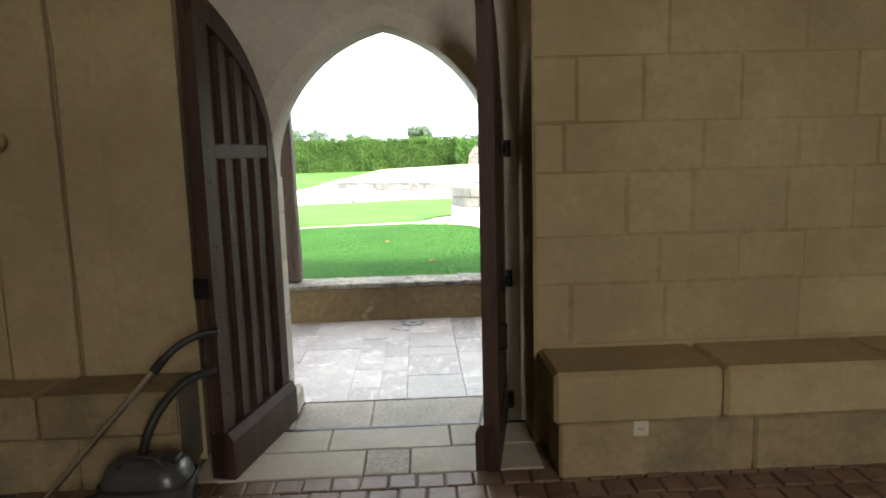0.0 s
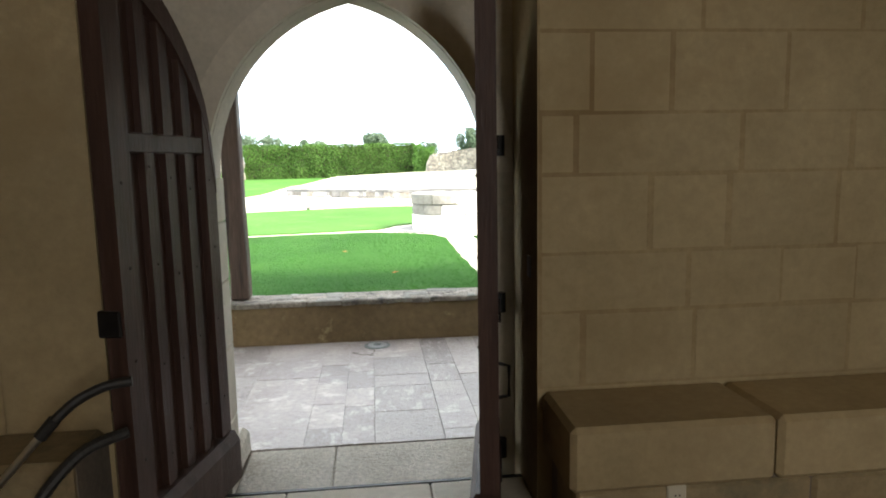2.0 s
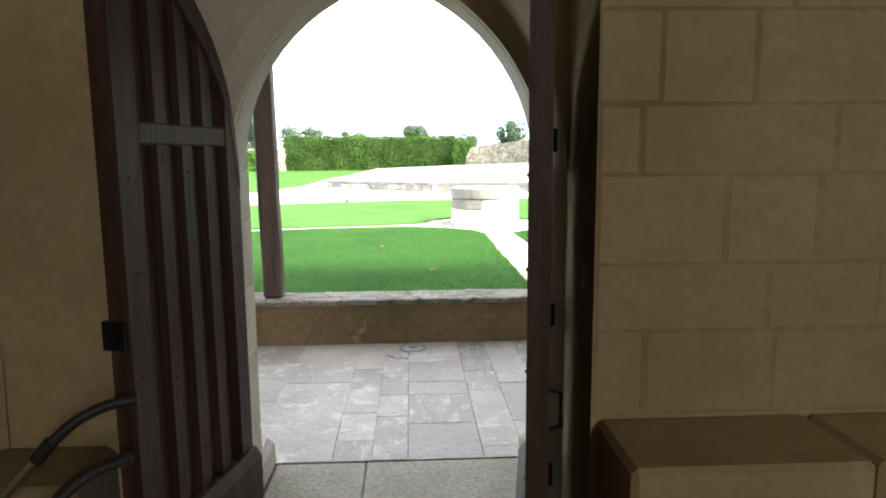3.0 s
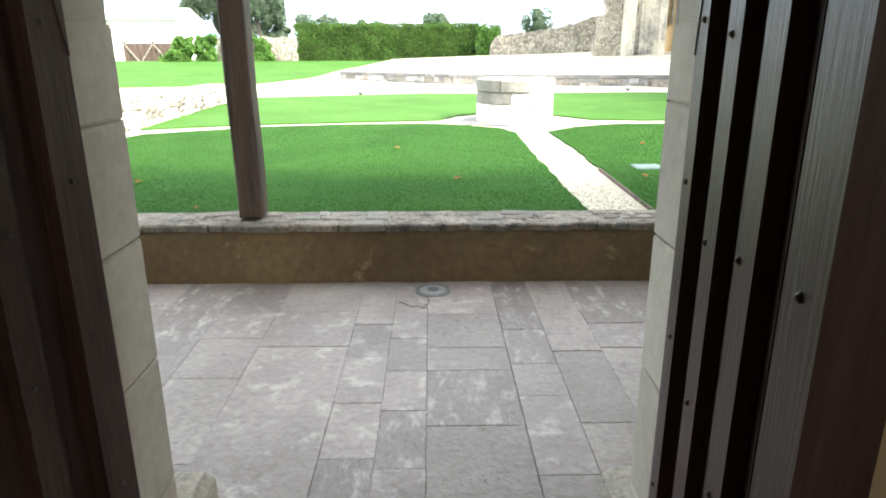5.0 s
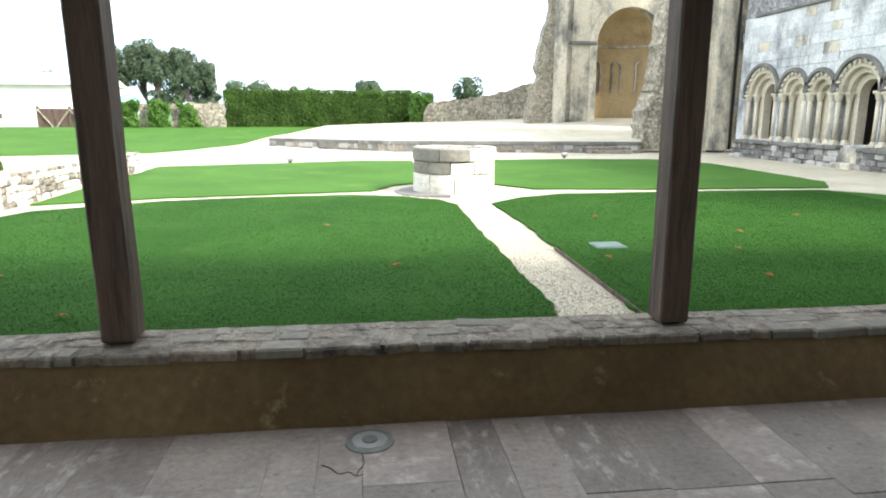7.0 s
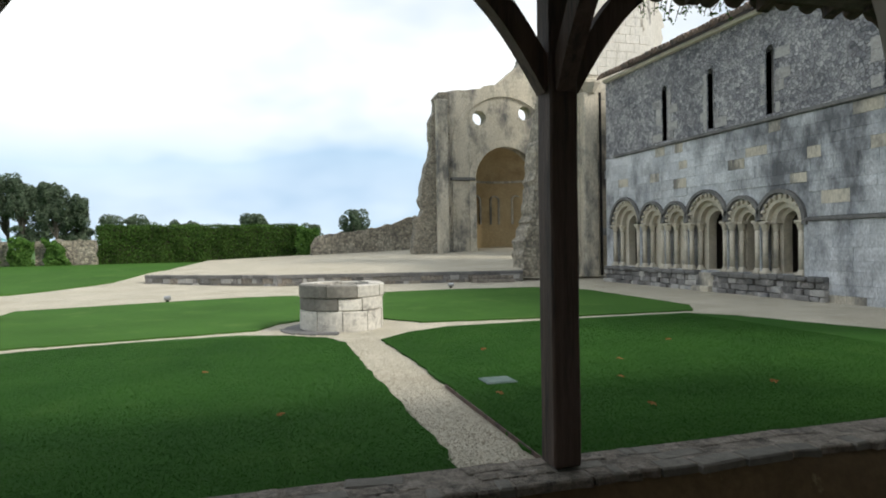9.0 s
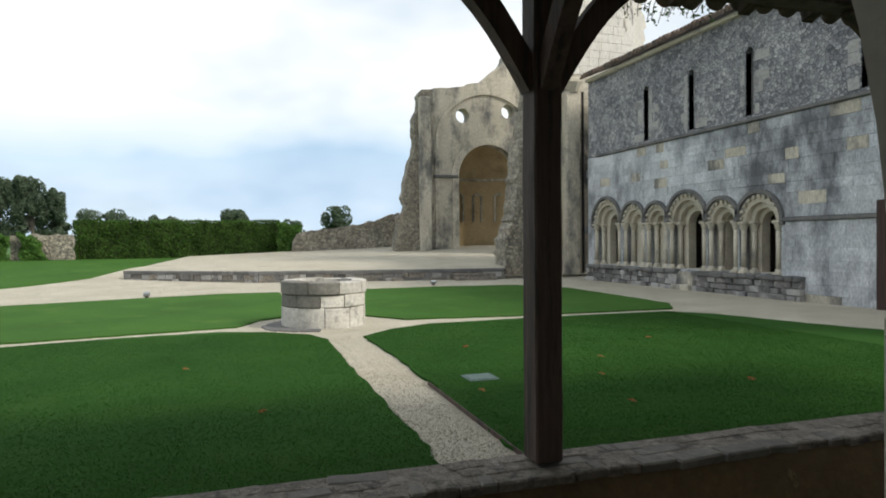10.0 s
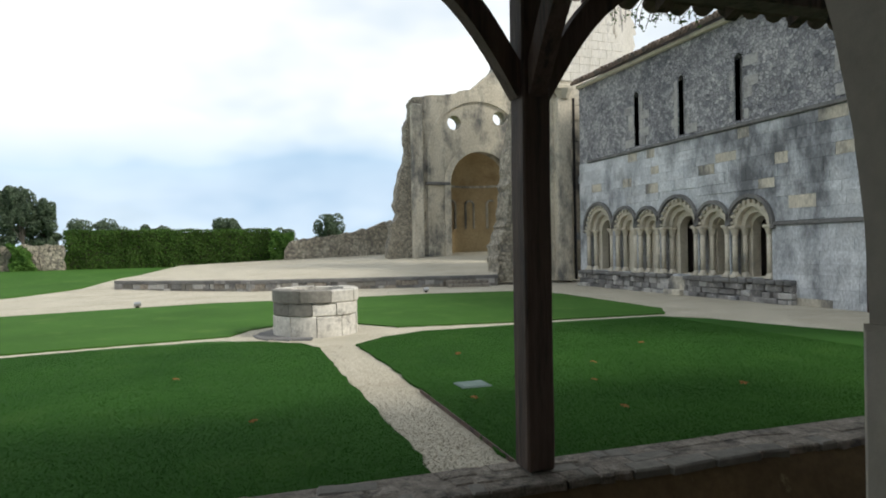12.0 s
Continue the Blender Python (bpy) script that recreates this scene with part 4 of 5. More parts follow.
# ---- door leaves ----
def door_leaf(at, side, label, battens, wide):
    """One leaf, built from its hinge (u = 0) to its free edge; framing on the passage side (+w)."""
    leaf = thing("door_leaf", label, "door", "leaves of the double door", at)
    L = 0.79
    R = DOOR_HW + DOOR_OFF
    def top(u):
        return DOOR_SPRING - 0.08 + math.sqrt(max(R * R - (max(L - u, 0) * DOOR_HW / L + DOOR_OFF) ** 2, 0))
    put = lambda u, v, w: (side * u, -w, v)
    def board(u0, u1, z0, w0, w1, drop=0.0, k=6):
        bm = bmesh.new()
        us = [u0 + (u1 - u0) * i / k for i in range(k + 1)]
        prism(bm, [(u0, z0), (u1, z0)] + [(u, top(u) - drop) for u in us[::-1]], w0, w1, put)
        return bm
    for k in range(4):
        part("plank", board(0.01 + 0.185 * k, 0.19 + 0.185 * k, 0.02, 0.0, 0.035, 0.01), M_door, leaf)
    part("stile", board(0.0, 0.095, 0.0, -0.005, 0.072), M_door, leaf)
    part("stile", board(L - 0.115, L, 0.0, -0.005, 0.072), M_door, leaf)
    for u in battens:
        bm = board(u, u + wide, 0.2, 0.035, 0.064, 0.05, 2)
        part("batten", bm, M_door, leaf)
    part("rail", boxes((min(side * 0.095, side * (L - 0.115)), max(side * 0.095, side * (L - 0.115)), -0.069, -0.035, 1.60, 1.68), bevel=0.008), M_door, leaf)
    bm = bmesh.new()
    prism(bm, [(-0.01, 0.0), (-0.01, 0.245), (0.09, 0.245), (0.115, 0.20), (0.115, 0.0)], 0.0, L, lambda w, v, u: (side * u, -w, v))
    part("bottom_rail", bm, M_door, leaf, "thick chamfered weather rail")
    bm = bmesh.new()
    k = 14
    for i in range(k):
        a, b = L * i / k, L * (i + 1) / k
        prism(bm, [(a, top(a) - 0.12), (b, top(b) - 0.12), (b, top(b)), (a, top(a))], 0.03, 0.075, put)
    part("arched_head", bm, M_door, leaf)
    bm = bmesh.new()
    bmesh.ops.create_icosphere(bm, subdivisions=1, radius=0.007)
    nail_mesh = bpy.data.meshes.new("nail_head")
    bm.to_mesh(nail_mesh)
    bm.free()
    nail_mesh.materials.append(M_nail)
    for u in (0.05, *[b + 0.027 for b in battens], 0.73):
        for k in range(4):
            nail = new("nail_head", nail_mesh)
            nail.parent = leaf
            nail.matrix_basis = Matrix.Translation(put(u + 0.012 * (k % 2), 0.42 + 0.36 * k + 0.05 * math.sin(9 * u + k), 0.065 if 0.1 < u < 0.66 else 0.073))
    if side < 0:
        bm = boxes((min(side * (L - 0.02), side * (L + 0.012)), max(side * (L - 0.02), side * (L + 0.012)), -0.06, 0.03, 0.93, 1.03), bevel=0.006)
        part("lock_plate", bm, M_iron, leaf, "black iron lock plate")
    bm = bmesh.new()
    tube(bm, [(side * (L - 0.06), 0.004, 0.62), (side * (L - 0.06), 0.045, 0.63), (side * (L - 0.06), 0.045, 0.75), (side * (L - 0.06), 0.004, 0.76)], 0.008, 6)
    part("pull_handle", bm, M_iron, leaf, "black iron pull handle")
    for v in (0.07, 0.84, 1.62):
        bm = bmesh.new()
        cyl(bm, (side * -0.03, 0.02, v - 0.05), (side * -0.03, 0.02, v + 0.05), 0.024, 0.024, 10)
        box(bm, min(side * -0.12, side * 0.3), max(side * -0.12, side * 0.3), 0.006, 0.018, v - 0.025, v + 0.025, 0.003)
        part("hinge", bm, M_iron, leaf, "black iron strap hinge")
    return leaf


door_leaf(pose(-0.898, 3.775, 0.13, 0, 0, 77.1), -1, "open dark oak door leaf with battens and arched head", (0.19, 0.345, 0.50), 0.068)
door_leaf(pose(0.510, 3.715, 0.13, 0, 0, 259.2), 1, "open dark oak door leaf with nailed battens and iron hinges", (0.215, 0.435), 0.095)


# ---- hedge, trees, ivy ----
def hedge():
    h = thing("hedge", "tall clipped dark green hedge", "hedge")
    x0, x1, y0, y1, z0, z1 = -8.6, 2.95, 46.2, 47.6, 0.6, 2.98
    # solid dark core behind the leaves, closing the gaps between them
    bm = boxes((x0 + 0.15, x1 - 0.15, y0 + 0.15, y1, z0, z1 - 0.12))
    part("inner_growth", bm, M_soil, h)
    rng = np.random.default_rng(5)
    n = 26000
    k = rng.random(n)
    x, z = rng.uniform(x0, x1, n), rng.uniform(z0, z1, n)
    P = np.stack([x, np.full(n, y0), z], 1)
    d = np.tile([0.0, -1.0, 0.2], (n, 1))
    topm, endm = k > 0.82, k > 0.93
    P[topm, 1], P[topm, 2] = rng.uniform(y0, y1, topm.sum()), z1
    d[topm] = (0, 0, 1)
    P[endm, 0], P[endm, 1], P[endm, 2] = np.where(rng.random(endm.sum()) < 0.5, x0, x1), rng.uniform(y0, y1, endm.sum()), rng.uniform(z0, z1, endm.sum())
    wave = 0.09 * np.sin(P[:, 0] * 2.1) * np.sin(P[:, 2] * 3.0 + P[:, 0]) + 0.05 * np.sin(P[:, 0] * 5.3)
    P += rng.normal(scale=0.045, size=(n, 3))
    P[:, 1] += wave
    P[:, 2] += 0.4 * wave * topm
    leaves_at("leaves", P, d, 0.06, F_hedge, h, rng)


hedge()


def tree(x, y, z0, blobs, count, size, label, trunk=0.25, seed=1, name="tree", mat=None):
    t = thing(name, label, "tree", "trees beyond the garden")
    bm = bmesh.new()
    top = max(b[0][2] for b in blobs)
    tube(bm, [(x, y, z0), (x + 0.1, y, z0 + (top - z0) * 0.5), (x, y, top)], [trunk, trunk * 0.7, trunk * 0.2], 8)
    for b in blobs:
        tube(bm, [(x, y, z0 + (b[0][2] - z0) * 0.45), b[0]], [trunk * 0.4, trunk * 0.1], 5)
    part("trunk", bm, M_bark, t)
    leaf_cloud("crown", blobs, count, size, mat or F_tree, t, seed)
    return t


def clumpy(x, y, z, rx, rz, k, seed):
    rng = random.Random(seed)
    return [((x + rng.uniform(-0.65, 0.65) * rx, y + rng.uniform(-0.5, 0.5) * rx, z + rng.uniform(-0.6, 0.6) * rz), (rx * rng.uniform(0.2, 0.45), rx * 0.4, rz * rng.uniform(0.16, 0.36))) for _ in range(k)]


for k, (x, top, w) in enumerate([(-39.6, 12.9, 2.5), (-36.1, 13.4, 2.3), (-33.2, 13.4, 2.4), (-30.6, 12.5, 1.7), (-28.6, 12.1, 2.1), (-25.8, 10.7, 1.9)]):
    tree(x, 118 + (k % 2) * 3, 0.6, clumpy(x, 118, top * 0.72, w, top * 0.33, 36, 40 + k), 9000, 0.17, "tall dark leafy tree far behind the garden", 0.28, 40 + k)
for k, (x, top, w, cnt) in enumerate([(-20.0, 7.4, 4.4, 2600), (-15.0, 6.7, 3.2, 1800), (-10.3, 6.3, 2.8, 1500), (1.05, 7.8, 2.9, 2200), (17.7, 8.4, 3.1, 2600), (9.3, 5.7, 3.4, 1500), (26, 5.3, 4.2, 1500), (-26.5, 6.0, 2.9, 2000), (-31.6, 6.5, 3.6, 2200), (-62, 9.6, 6, 2500), (-50, 8.5, 5, 2200)]):
    tree(x, 120, 0.6, clumpy(x, 120, top * 0.62, w, top * 0.42, 20, 70 + k), cnt * 2, 0.21, "round green shrub tree beyond the hedge", 0.25, 70 + k)


def ivy(corners, seed, label="bright green ivy climbing over an old wall stub", y=45.25, thick=0.35, count=2600):
    """A curtain of leaves over the quad (bottom left, bottom right, top right, top left), lumpy and uneven at its rim."""
    t = thing("ivy_bush", label, "shrub", "ivy on the wall stubs")
    rng = np.random.default_rng(seed)
    (ax, az), (bx, bz), (cx, cz), (dx, dz) = corners
    u, v = rng.random(count), rng.random(count) ** 0.9
    x = (ax + (bx - ax) * u) * (1 - v) + (dx + (cx - dx) * u) * v
    z = (az + (bz - az) * u) * (1 - v) + (dz + (cz - dz) * u) * v
    lump = 0.16 * np.sin(x * 5.1 + seed) * np.sin(z * 4.3 + 2 * seed) + 0.08 * np.sin(x * 11 + z * 9)
    P = np.stack([x + 0.10 * np.sin(z * 6 + seed) + rng.normal(0, 0.05, count), y - thick * 0.5 - lump + rng.normal(0, 0.07, count), z + 0.12 * np.sin(x * 4.7 + seed) * v + rng.normal(0, 0.05, count)], 1)
    bm = bmesh.new()
    for k in range(6):
        f = (k + 0.5) / 6
        tube(bm, smooth_line([(ax + (bx - ax) * f, y, min(az, bz) - 0.15), (ax + (bx - ax) * f + 0.08, y - 0.05, (az + dz) / 2), (dx + (cx - dx) * f, y, (cz + dz) / 2 - 0.1)], 4), 0.018, 5)
    part("stems", bm, M_bark, t)
    leaves_at("leaves", P, np.tile([0.0, -1.0, 0.35], (count, 1)), 0.085, F_ivy, t, rng)


ivy([(-14.7, 0.35), (-13.45, 0.35), (-13.35, 2.25), (-14.6, 2.25)], 90)
ivy([(-12.85, 0.4), (-11.7, 0.4), (-11.6, 2.2), (-12.75, 2.25)], 91)
ivy([(-10.95, 0.45), (-9.6, 0.5), (-10.4, 2.2), (-11.0, 2.2)], 92)
ivy([(-17.2, 0.15), (-14.9, 0.3), (-14.5, 2.3), (-15.6, 2.0)], 93, "leafy light green bush beside the old wall", 45.0, 0.8, 4200)
ivy([(2.8, 0.75), (3.6, 0.75), (4.2, 2.75), (2.8, 2.75)], 94, "loose leafy shrub at the end of the hedge", 45.6, 0.5, 2200)
canopy = thing("garden_canopy", "pale turquoise cloth canopy behind the ivy", "canopy")
bm = bmesh.new()
rows = [[bm.verts.new((-15.4 + 1.65 * a, 47.3 + 1.0 * b, 2.30 + 0.55 * (1 - max(abs(2 * a - 0.8), abs(2 * b - 1))) + 0.03 * math.sin(9 * a))) for a in (k / 8 for k in range(9))] for b in (k / 4 for k in range(5))]
for A, B in zip(rows, rows[1:]):
    for k in range(8):
        bm.faces.new((A[k], A[k + 1], B[k + 1], B[k]))
bmesh.ops.solidify(bm, geom=bm.faces[:], thickness=0.02)
part("cloth", bm, M_cloth, canopy)
for px in (-15.3, -13.85):
    for py in (47.35, 48.25):
        bm = bmesh.new()
        cyl(bm, (px, py, 0.6), (px, py, 2.36), 0.03, 0.03, 8)
        part("pole", bm, M_steel, canopy)


# creeper hanging from the eave of the gallery
creeper = thing("creeper", "thin leafy creeper hanging from the gallery eave", "climbing plant")
crng = np.random.default_rng(77)
tips = []
for k in range(15):
    x = 2.72 + 0.055 * k + crng.uniform(-0.03, 0.03)
    drop = crng.uniform(0.06, 0.17) * (1.0 if k < 9 else 0.6)
    bm = bmesh.new()
    line = [(x, 7.66, 3.50), (x + crng.uniform(-0.02, 0.02), 7.76, 3.46), (x + crng.uniform(-0.04, 0.04), 7.78, 3.46 - drop)]
    tube(bm, smooth_line(line, 4), 0.003, 5)
    part("stem", bm, M_bark, creeper)
    for j in range(9):
        f = crng.uniform(0, 1.05)
        a, b = np.array(line[1]), np.array(line[2])
        tips.append(a + (b - a) * f + crng.normal(scale=0.018, size=3))
leaves_at("leaves", np.array(tips), np.tile([0.0, -0.6, 0.5], (len(tips), 1)), 0.017, F_ivy, creeper, crng)


# ---- benches, blocks and wall furniture ----
def stone_bench(x0, x1, y0, top, joints, label, split, slab):
    """A masonry bench of two courses of large blocks."""
    b = thing("stone_bench", label, "bench")
    part("core", boxes((x0 + 0.05, x1, y0 + 0.03, 3.289, 0.15, top - 0.03)), M_grout, b)
    xs = [x0] + joints + [x1]
    for a, c in zip(xs, xs[1:]):
        bm = boxes((a + 0.004, c - 0.004, y0 - 0.01, 3.288, split + 0.004, top), bevel=0.022)
        part("bench_slab", bm, slab, b)
    low = [x0 + 0.03] + [j + 0.17 for j in joints] + [x1]
    for a, c in zip(low, low[1:]):
        part("bench_block", boxes((a + 0.004, c - 0.004, y0 + 0.012, y0 + 0.3, FLOOR_Z - 0.02, split), bevel=0.015), M_bench, b)
    return b


stone_bench(0.625, 6.0, 2.86, 0.66, [1.47, 2.35, 3.2, 4.1, 5.0], "long stone bench of large ochre blocks along the wall", 0.39, M_plaster)
# slabs here also take the dimmed stone, as this side gets less light
stone_bench(-4.0, -1.22, 2.96, 0.61, [-2.9, -1.9], "ochre stone bench beside the open door leaf", 0.38, M_bench)

pilaster = thing("wall_shaft", "engaged ochre stone shaft with a cracked joint", "pilaster")
for x0, x1, d in ((-1.80, -1.60, 0.035), (-2.15, -1.80, 0.09), (-2.5, -2.15, 0.05)):
    bm = boxes((x0, x1, 3.29 - d, 3.289, 0.60, 5.6), bevel=0.03)
    bmesh.ops.subdivide_edges(bm, edges=[e for e in bm.edges if abs(e.verts[0].co.z - e.verts[1].co.z) > 1], cuts=40)
    for v in bm.verts:
        v.co.x += 0.012 * noise.noise(Vector((x0 * 5, v.co.y * 2, v.co.z * 3)))
        v.co.y += 0.010 * noise.noise(Vector((x0 * 3, 4, v.co.z * 4)))
    part("shaft", bm, M_plaster, pilaster)
bm = bmesh.new()
bmesh.ops.create_icosphere(bm, subdivisions=2, radius=0.055, matrix=Matrix.Translation((-2.05, 3.15, 1.85)))
part("boss", bm, M_plaster, pilaster, "small worn stone boss", True)

socket = thing("wall_socket", "ivory plastic wall socket set in the bench front", "socket")
part("plate", boxes((1.02, 1.10, 2.862, 2.876, 0.32, 0.40), bevel=0.006), M_socket, socket)
bm = bmesh.new()
cyl(bm, (1.06, 2.860, 0.36), (1.06, 2.864, 0.36), 0.023, 0.023, 20)
part("insert", bm, M_socket, socket)
for dx in (-0.008, 0.008):
    bm = bmesh.new()
    cyl(bm, (1.06 + dx, 2.857, 0.36), (1.06 + dx, 2.861, 0.36), 0.0035, 0.0035, 8)
    part("pin_hole", bm, M_iron, socket)
plate = thing("strike_plate", "small bright metal plate on the door reveal", "plate")
part("plate", boxes((0.599, 0.609, 3.40, 3.45, 1.15, 1.25), bevel=0.003), M_steel, plate)

# ---- vacuum cleaner ----
vac = thing("vacuum_cleaner", "black and grey cylinder vacuum cleaner with chrome wand", "vacuum cleaner")
VX, VY = -1.27, 2.70
bm = bmesh.new()
rows = []
for z, r, f in ((0.145, 0.86, 0.8), (0.17, 0.97, 1.0), (0.27, 1.0, 1.0), (0.33, 0.95, 0.95), (0.375, 0.82, 0.84), (0.395, 0.6, 0.6)):
    rows.append([bm.verts.new((VX + 0.20 * r * math.copysign(abs(math.cos(a)) ** 0.6, math.cos(a)), VY + 0.14 * f * math.copysign(abs(math.sin(a)) ** 0.6, math.sin(a)), z)) for a in (2 * math.pi * k / 28 for k in range(28))])
for A, B in zip(rows, rows[1:]):
    for k in range(28):
        bm.faces.new((A[k], A[(k + 1) % 28], B[(k + 1) % 28], B[k]))
bm.faces.new(rows[0])
bm.faces.new(rows[-1])
body = part("body", bm, M_grey_plastic, vac, "grey moulded plastic body", True)
bm = bmesh.new()
tube(bm, [(VX + 0.203 * math.copysign(abs(math.cos(a)) ** 0.6, math.cos(a)), VY + 0.143 * math.copysign(abs(math.sin(a)) ** 0.6, math.sin(a)), 0.30) for a in (2 * math.pi * k / 28 for k in range(29))], 0.008, 6)
part("seam", bm, M_plastic, body, "black rubber bumper")
part("latch", boxes((VX + 0.06, VX + 0.15, VY - 0.05, VY + 0.05, 0.375, 0.405), bevel=0.01), M_plastic, vac, "black catch")
bm = bmesh.new()
tube(bm, smooth_line([(VX - 0.1, VY - 0.08, 0.37), (VX - 0.07, VY - 0.08, 0.43), (VX + 0.07, VY - 0.08, 0.43), (VX + 0.1, VY - 0.08, 0.37)], 6), 0.012, 8)
part("carry_handle", bm, M_plastic, vac, "black carrying handle")
for wx in (VX - 0.14, VX + 0.14):
    for wy in (VY - 0.12, VY + 0.12):
        bm = bmesh.new()
        cyl(bm, (wx, wy - 0.015, 0.158), (wx, wy + 0.015, 0.158), 0.038, 0.038, 14)
        part("wheel", bm, M_plastic, vac)
hose = smooth_line([(VX - 0.02, VY, 0.39), (-1.26, 2.70, 0.50), (-1.20, 2.74, 0.62), (-1.11, 2.82, 0.71), (-1.0, 2.92, 0.73)], 14)
bm = bmesh.new()
tube(bm, hose, [0.020 + 0.0015 * (i % 2) for i in range(len(hose))], 10)
part("hose", bm, M_plastic, vac, "ribbed black hose")
bm = bmesh.new()
tube(bm, smooth_line([(-1.78, 2.45, 0.145), (-1.60, 2.56, 0.22), (-1.42, 2.66, 0.26)], 10), [0.023 + 0.002 * (i % 2) for i in range(21)], 10)
part("hose", bm, M_plastic, vac, "ribbed black hose")
bm = bmesh.new()
cyl(bm, (-1.83, 2.80, 0.135), (-1.245, 2.865, 0.78), 0.014, 0.014, 14)
part("wand", bm, M_chrome, vac, "chrome wand")
bm = bmesh.new()
cyl(bm, (-1.272, 2.862, 0.75), (-1.222, 2.872, 0.808), 0.022, 0.022, 12)
part("collar", bm, M_plastic, vac)
bm = bmesh.new()
tube(bm, smooth_line([(-1.23, 2.87, 0.798), (-1.16, 2.90, 0.86), (-1.07, 2.93, 0.90), (-0.98, 2.95, 0.91)], 6), 0.018, 10)
part("hand_grip", bm, M_plastic, vac)
bm = bmesh.new()
tube(bm, smooth_line([(VX + 0.19, VY, 0.2), (-1.0, 2.72, 0.135), (-0.88, 2.70, 0.126), (-0.72, 2.72, 0.126)], 6), 0.005, 6)
part("cable", bm, M_plastic, vac)

# ---- gallery floor things ----
drain = thing("floor_drain", "round bronze floor drain set in the paving", "drain")
bm = bmesh.new()
cyl(bm, (-0.09, 6.50, -0.03), (-0.09, 6.50, 0.006), 0.125, 0.12, 32)
part("rim", bm, M_bronze, drain, "greenish bronze rim")
bm = bmesh.new()
cyl(bm, (-0.09, 6.50, 0.004), (-0.09, 6.50, 0.012), 0.09, 0.085, 28)
part("grate", bm, M_steel, drain, "dull grey pierced grate")
bm = bmesh.new()
cyl(bm, (-0.09, 6.50, 0.011), (-0.09, 6.50, 0.016), 0.04, 0.038, 20)
part("cap", bm, M_bronze, drain)
bm = bmesh.new()
tube(bm, smooth_line([(-0.31, 6.30, 0.0), (-0.27, 6.27, 0.0), (-0.23, 6.215, 0.0), (-0.185, 6.225, 0.0), (-0.15, 6.19, 0.0), (-0.125, 6.20, 0.0)], 4), 0.0035, 5)
part("crack", bm, M_soil, gallery_floor)
bm = bmesh.new()
tube(bm, smooth_line([(-0.15, 6.19, 0.0), (-0.14, 6.24, 0.0), (-0.118, 6.29, 0.0), (-0.125, 6.38, 0.0)], 4), 0.003, 5)
part("crack", bm, M_soil, gallery_floor)
for bx0, bx1 in ((-1.07, -0.855), (0.50, 0.72)):
    o = thing("jamb_block", "rough pale stone block at the foot of the door jamb", "stone block", "blocks at the jambs")
    bm = boxes((bx0, bx1, 4.004, 4.36, -0.01, 0.16), bevel=0.03)
    for v in bm.verts:
        v.co += 0.012 * Vector((noise.noise(v.co * 9), noise.noise(v.co * 9 + Vector((5, 0, 0))), noise.noise(v.co * 9 + Vector((0, 7, 0)))))
    part("block", bm, M_coarse, o)

# ---- the well ----
well = thing("stone_well", "round garden well of large bleached stone blocks", "well")
WX, WY, WR = 1.66, 16.42, 0.80


def ring_block(a0, a1, r0, r1, z0, z1, gap=0.007):
    bm = bmesh.new()
    k, g = 4, gap / r1
    rows = []
    for z, rr0, rr1, e in ((z0 + gap / 2, r0, r1 - 0.012, 0), (z0 + gap / 2 + 0.02, r0, r1, 0.02), (z1 - gap / 2 - 0.02, r0, r1, 0.02), (z1 - gap / 2, r0, r1 - 0.015, 0)):
        line = []
        for i in range(k + 1):
            a = a0 + g + (a1 - a0 - 2 * g) * i / k
            line.append((bm.verts.new((WX + rr0 * math.cos(a), WY + rr0 * math.sin(a), z)), bm.verts.new((WX + rr1 * math.cos(a), WY + rr1 * math.sin(a), z))))
        rows.append(line)
    for A, B in zip(rows, rows[1:]):
        for i in range(k):
            bm.faces.new((A[i][1], A[i + 1][1], B[i + 1][1], B[i][1]))
            bm.faces.new((A[i][0], B[i][0], B[i + 1][0], A[i + 1][0]))
        for i in (0, k):
            bm.faces.new((A[i][0], A[i][1], B[i][1], B[i][0]))
    for L in (rows[0], rows[-1]):
        for i in range(k):
            bm.faces.new((L[i][0], L[i][1], L[i + 1][1], L[i + 1][0]))
    return bm


rng = random.Random(8)
for course, (z0, z1, count, shift, dr) in enumerate(((0.05, 0.46, 10, 0.2, 0.0), (0.46, 0.70, 11, 0.5, 0.0), (0.70, 0.94, 9, 0.75, 0.025))):
    for k in range(count):
        a0 = shift + 2 * math.pi * k / count
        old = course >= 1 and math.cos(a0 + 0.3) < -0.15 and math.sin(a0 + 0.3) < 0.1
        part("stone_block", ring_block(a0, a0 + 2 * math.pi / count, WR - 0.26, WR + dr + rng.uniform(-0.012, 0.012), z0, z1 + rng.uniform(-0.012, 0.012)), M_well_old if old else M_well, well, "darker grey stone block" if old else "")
bm = bmesh.new()
cyl(bm, (WX, WY, 0.05), (WX, WY, 0.46), WR - 0.2, WR - 0.2, 24)
part("shaft_fill", bm, M_soil, well)
# stones added at the west foot; the well's shadow is in their dark colour
for k in range(7):
    a0 = 2.0 + 0.36 * k
    part("apron_stone", ring_block(a0, a0 + 0.36, WR - 0.05, WR + 0.34 + 0.06 * math.sin(5 * k), 0.03, 0.10, 0.01), M_hood, well, "dark paving stone carrying the well's shadow in its colour")

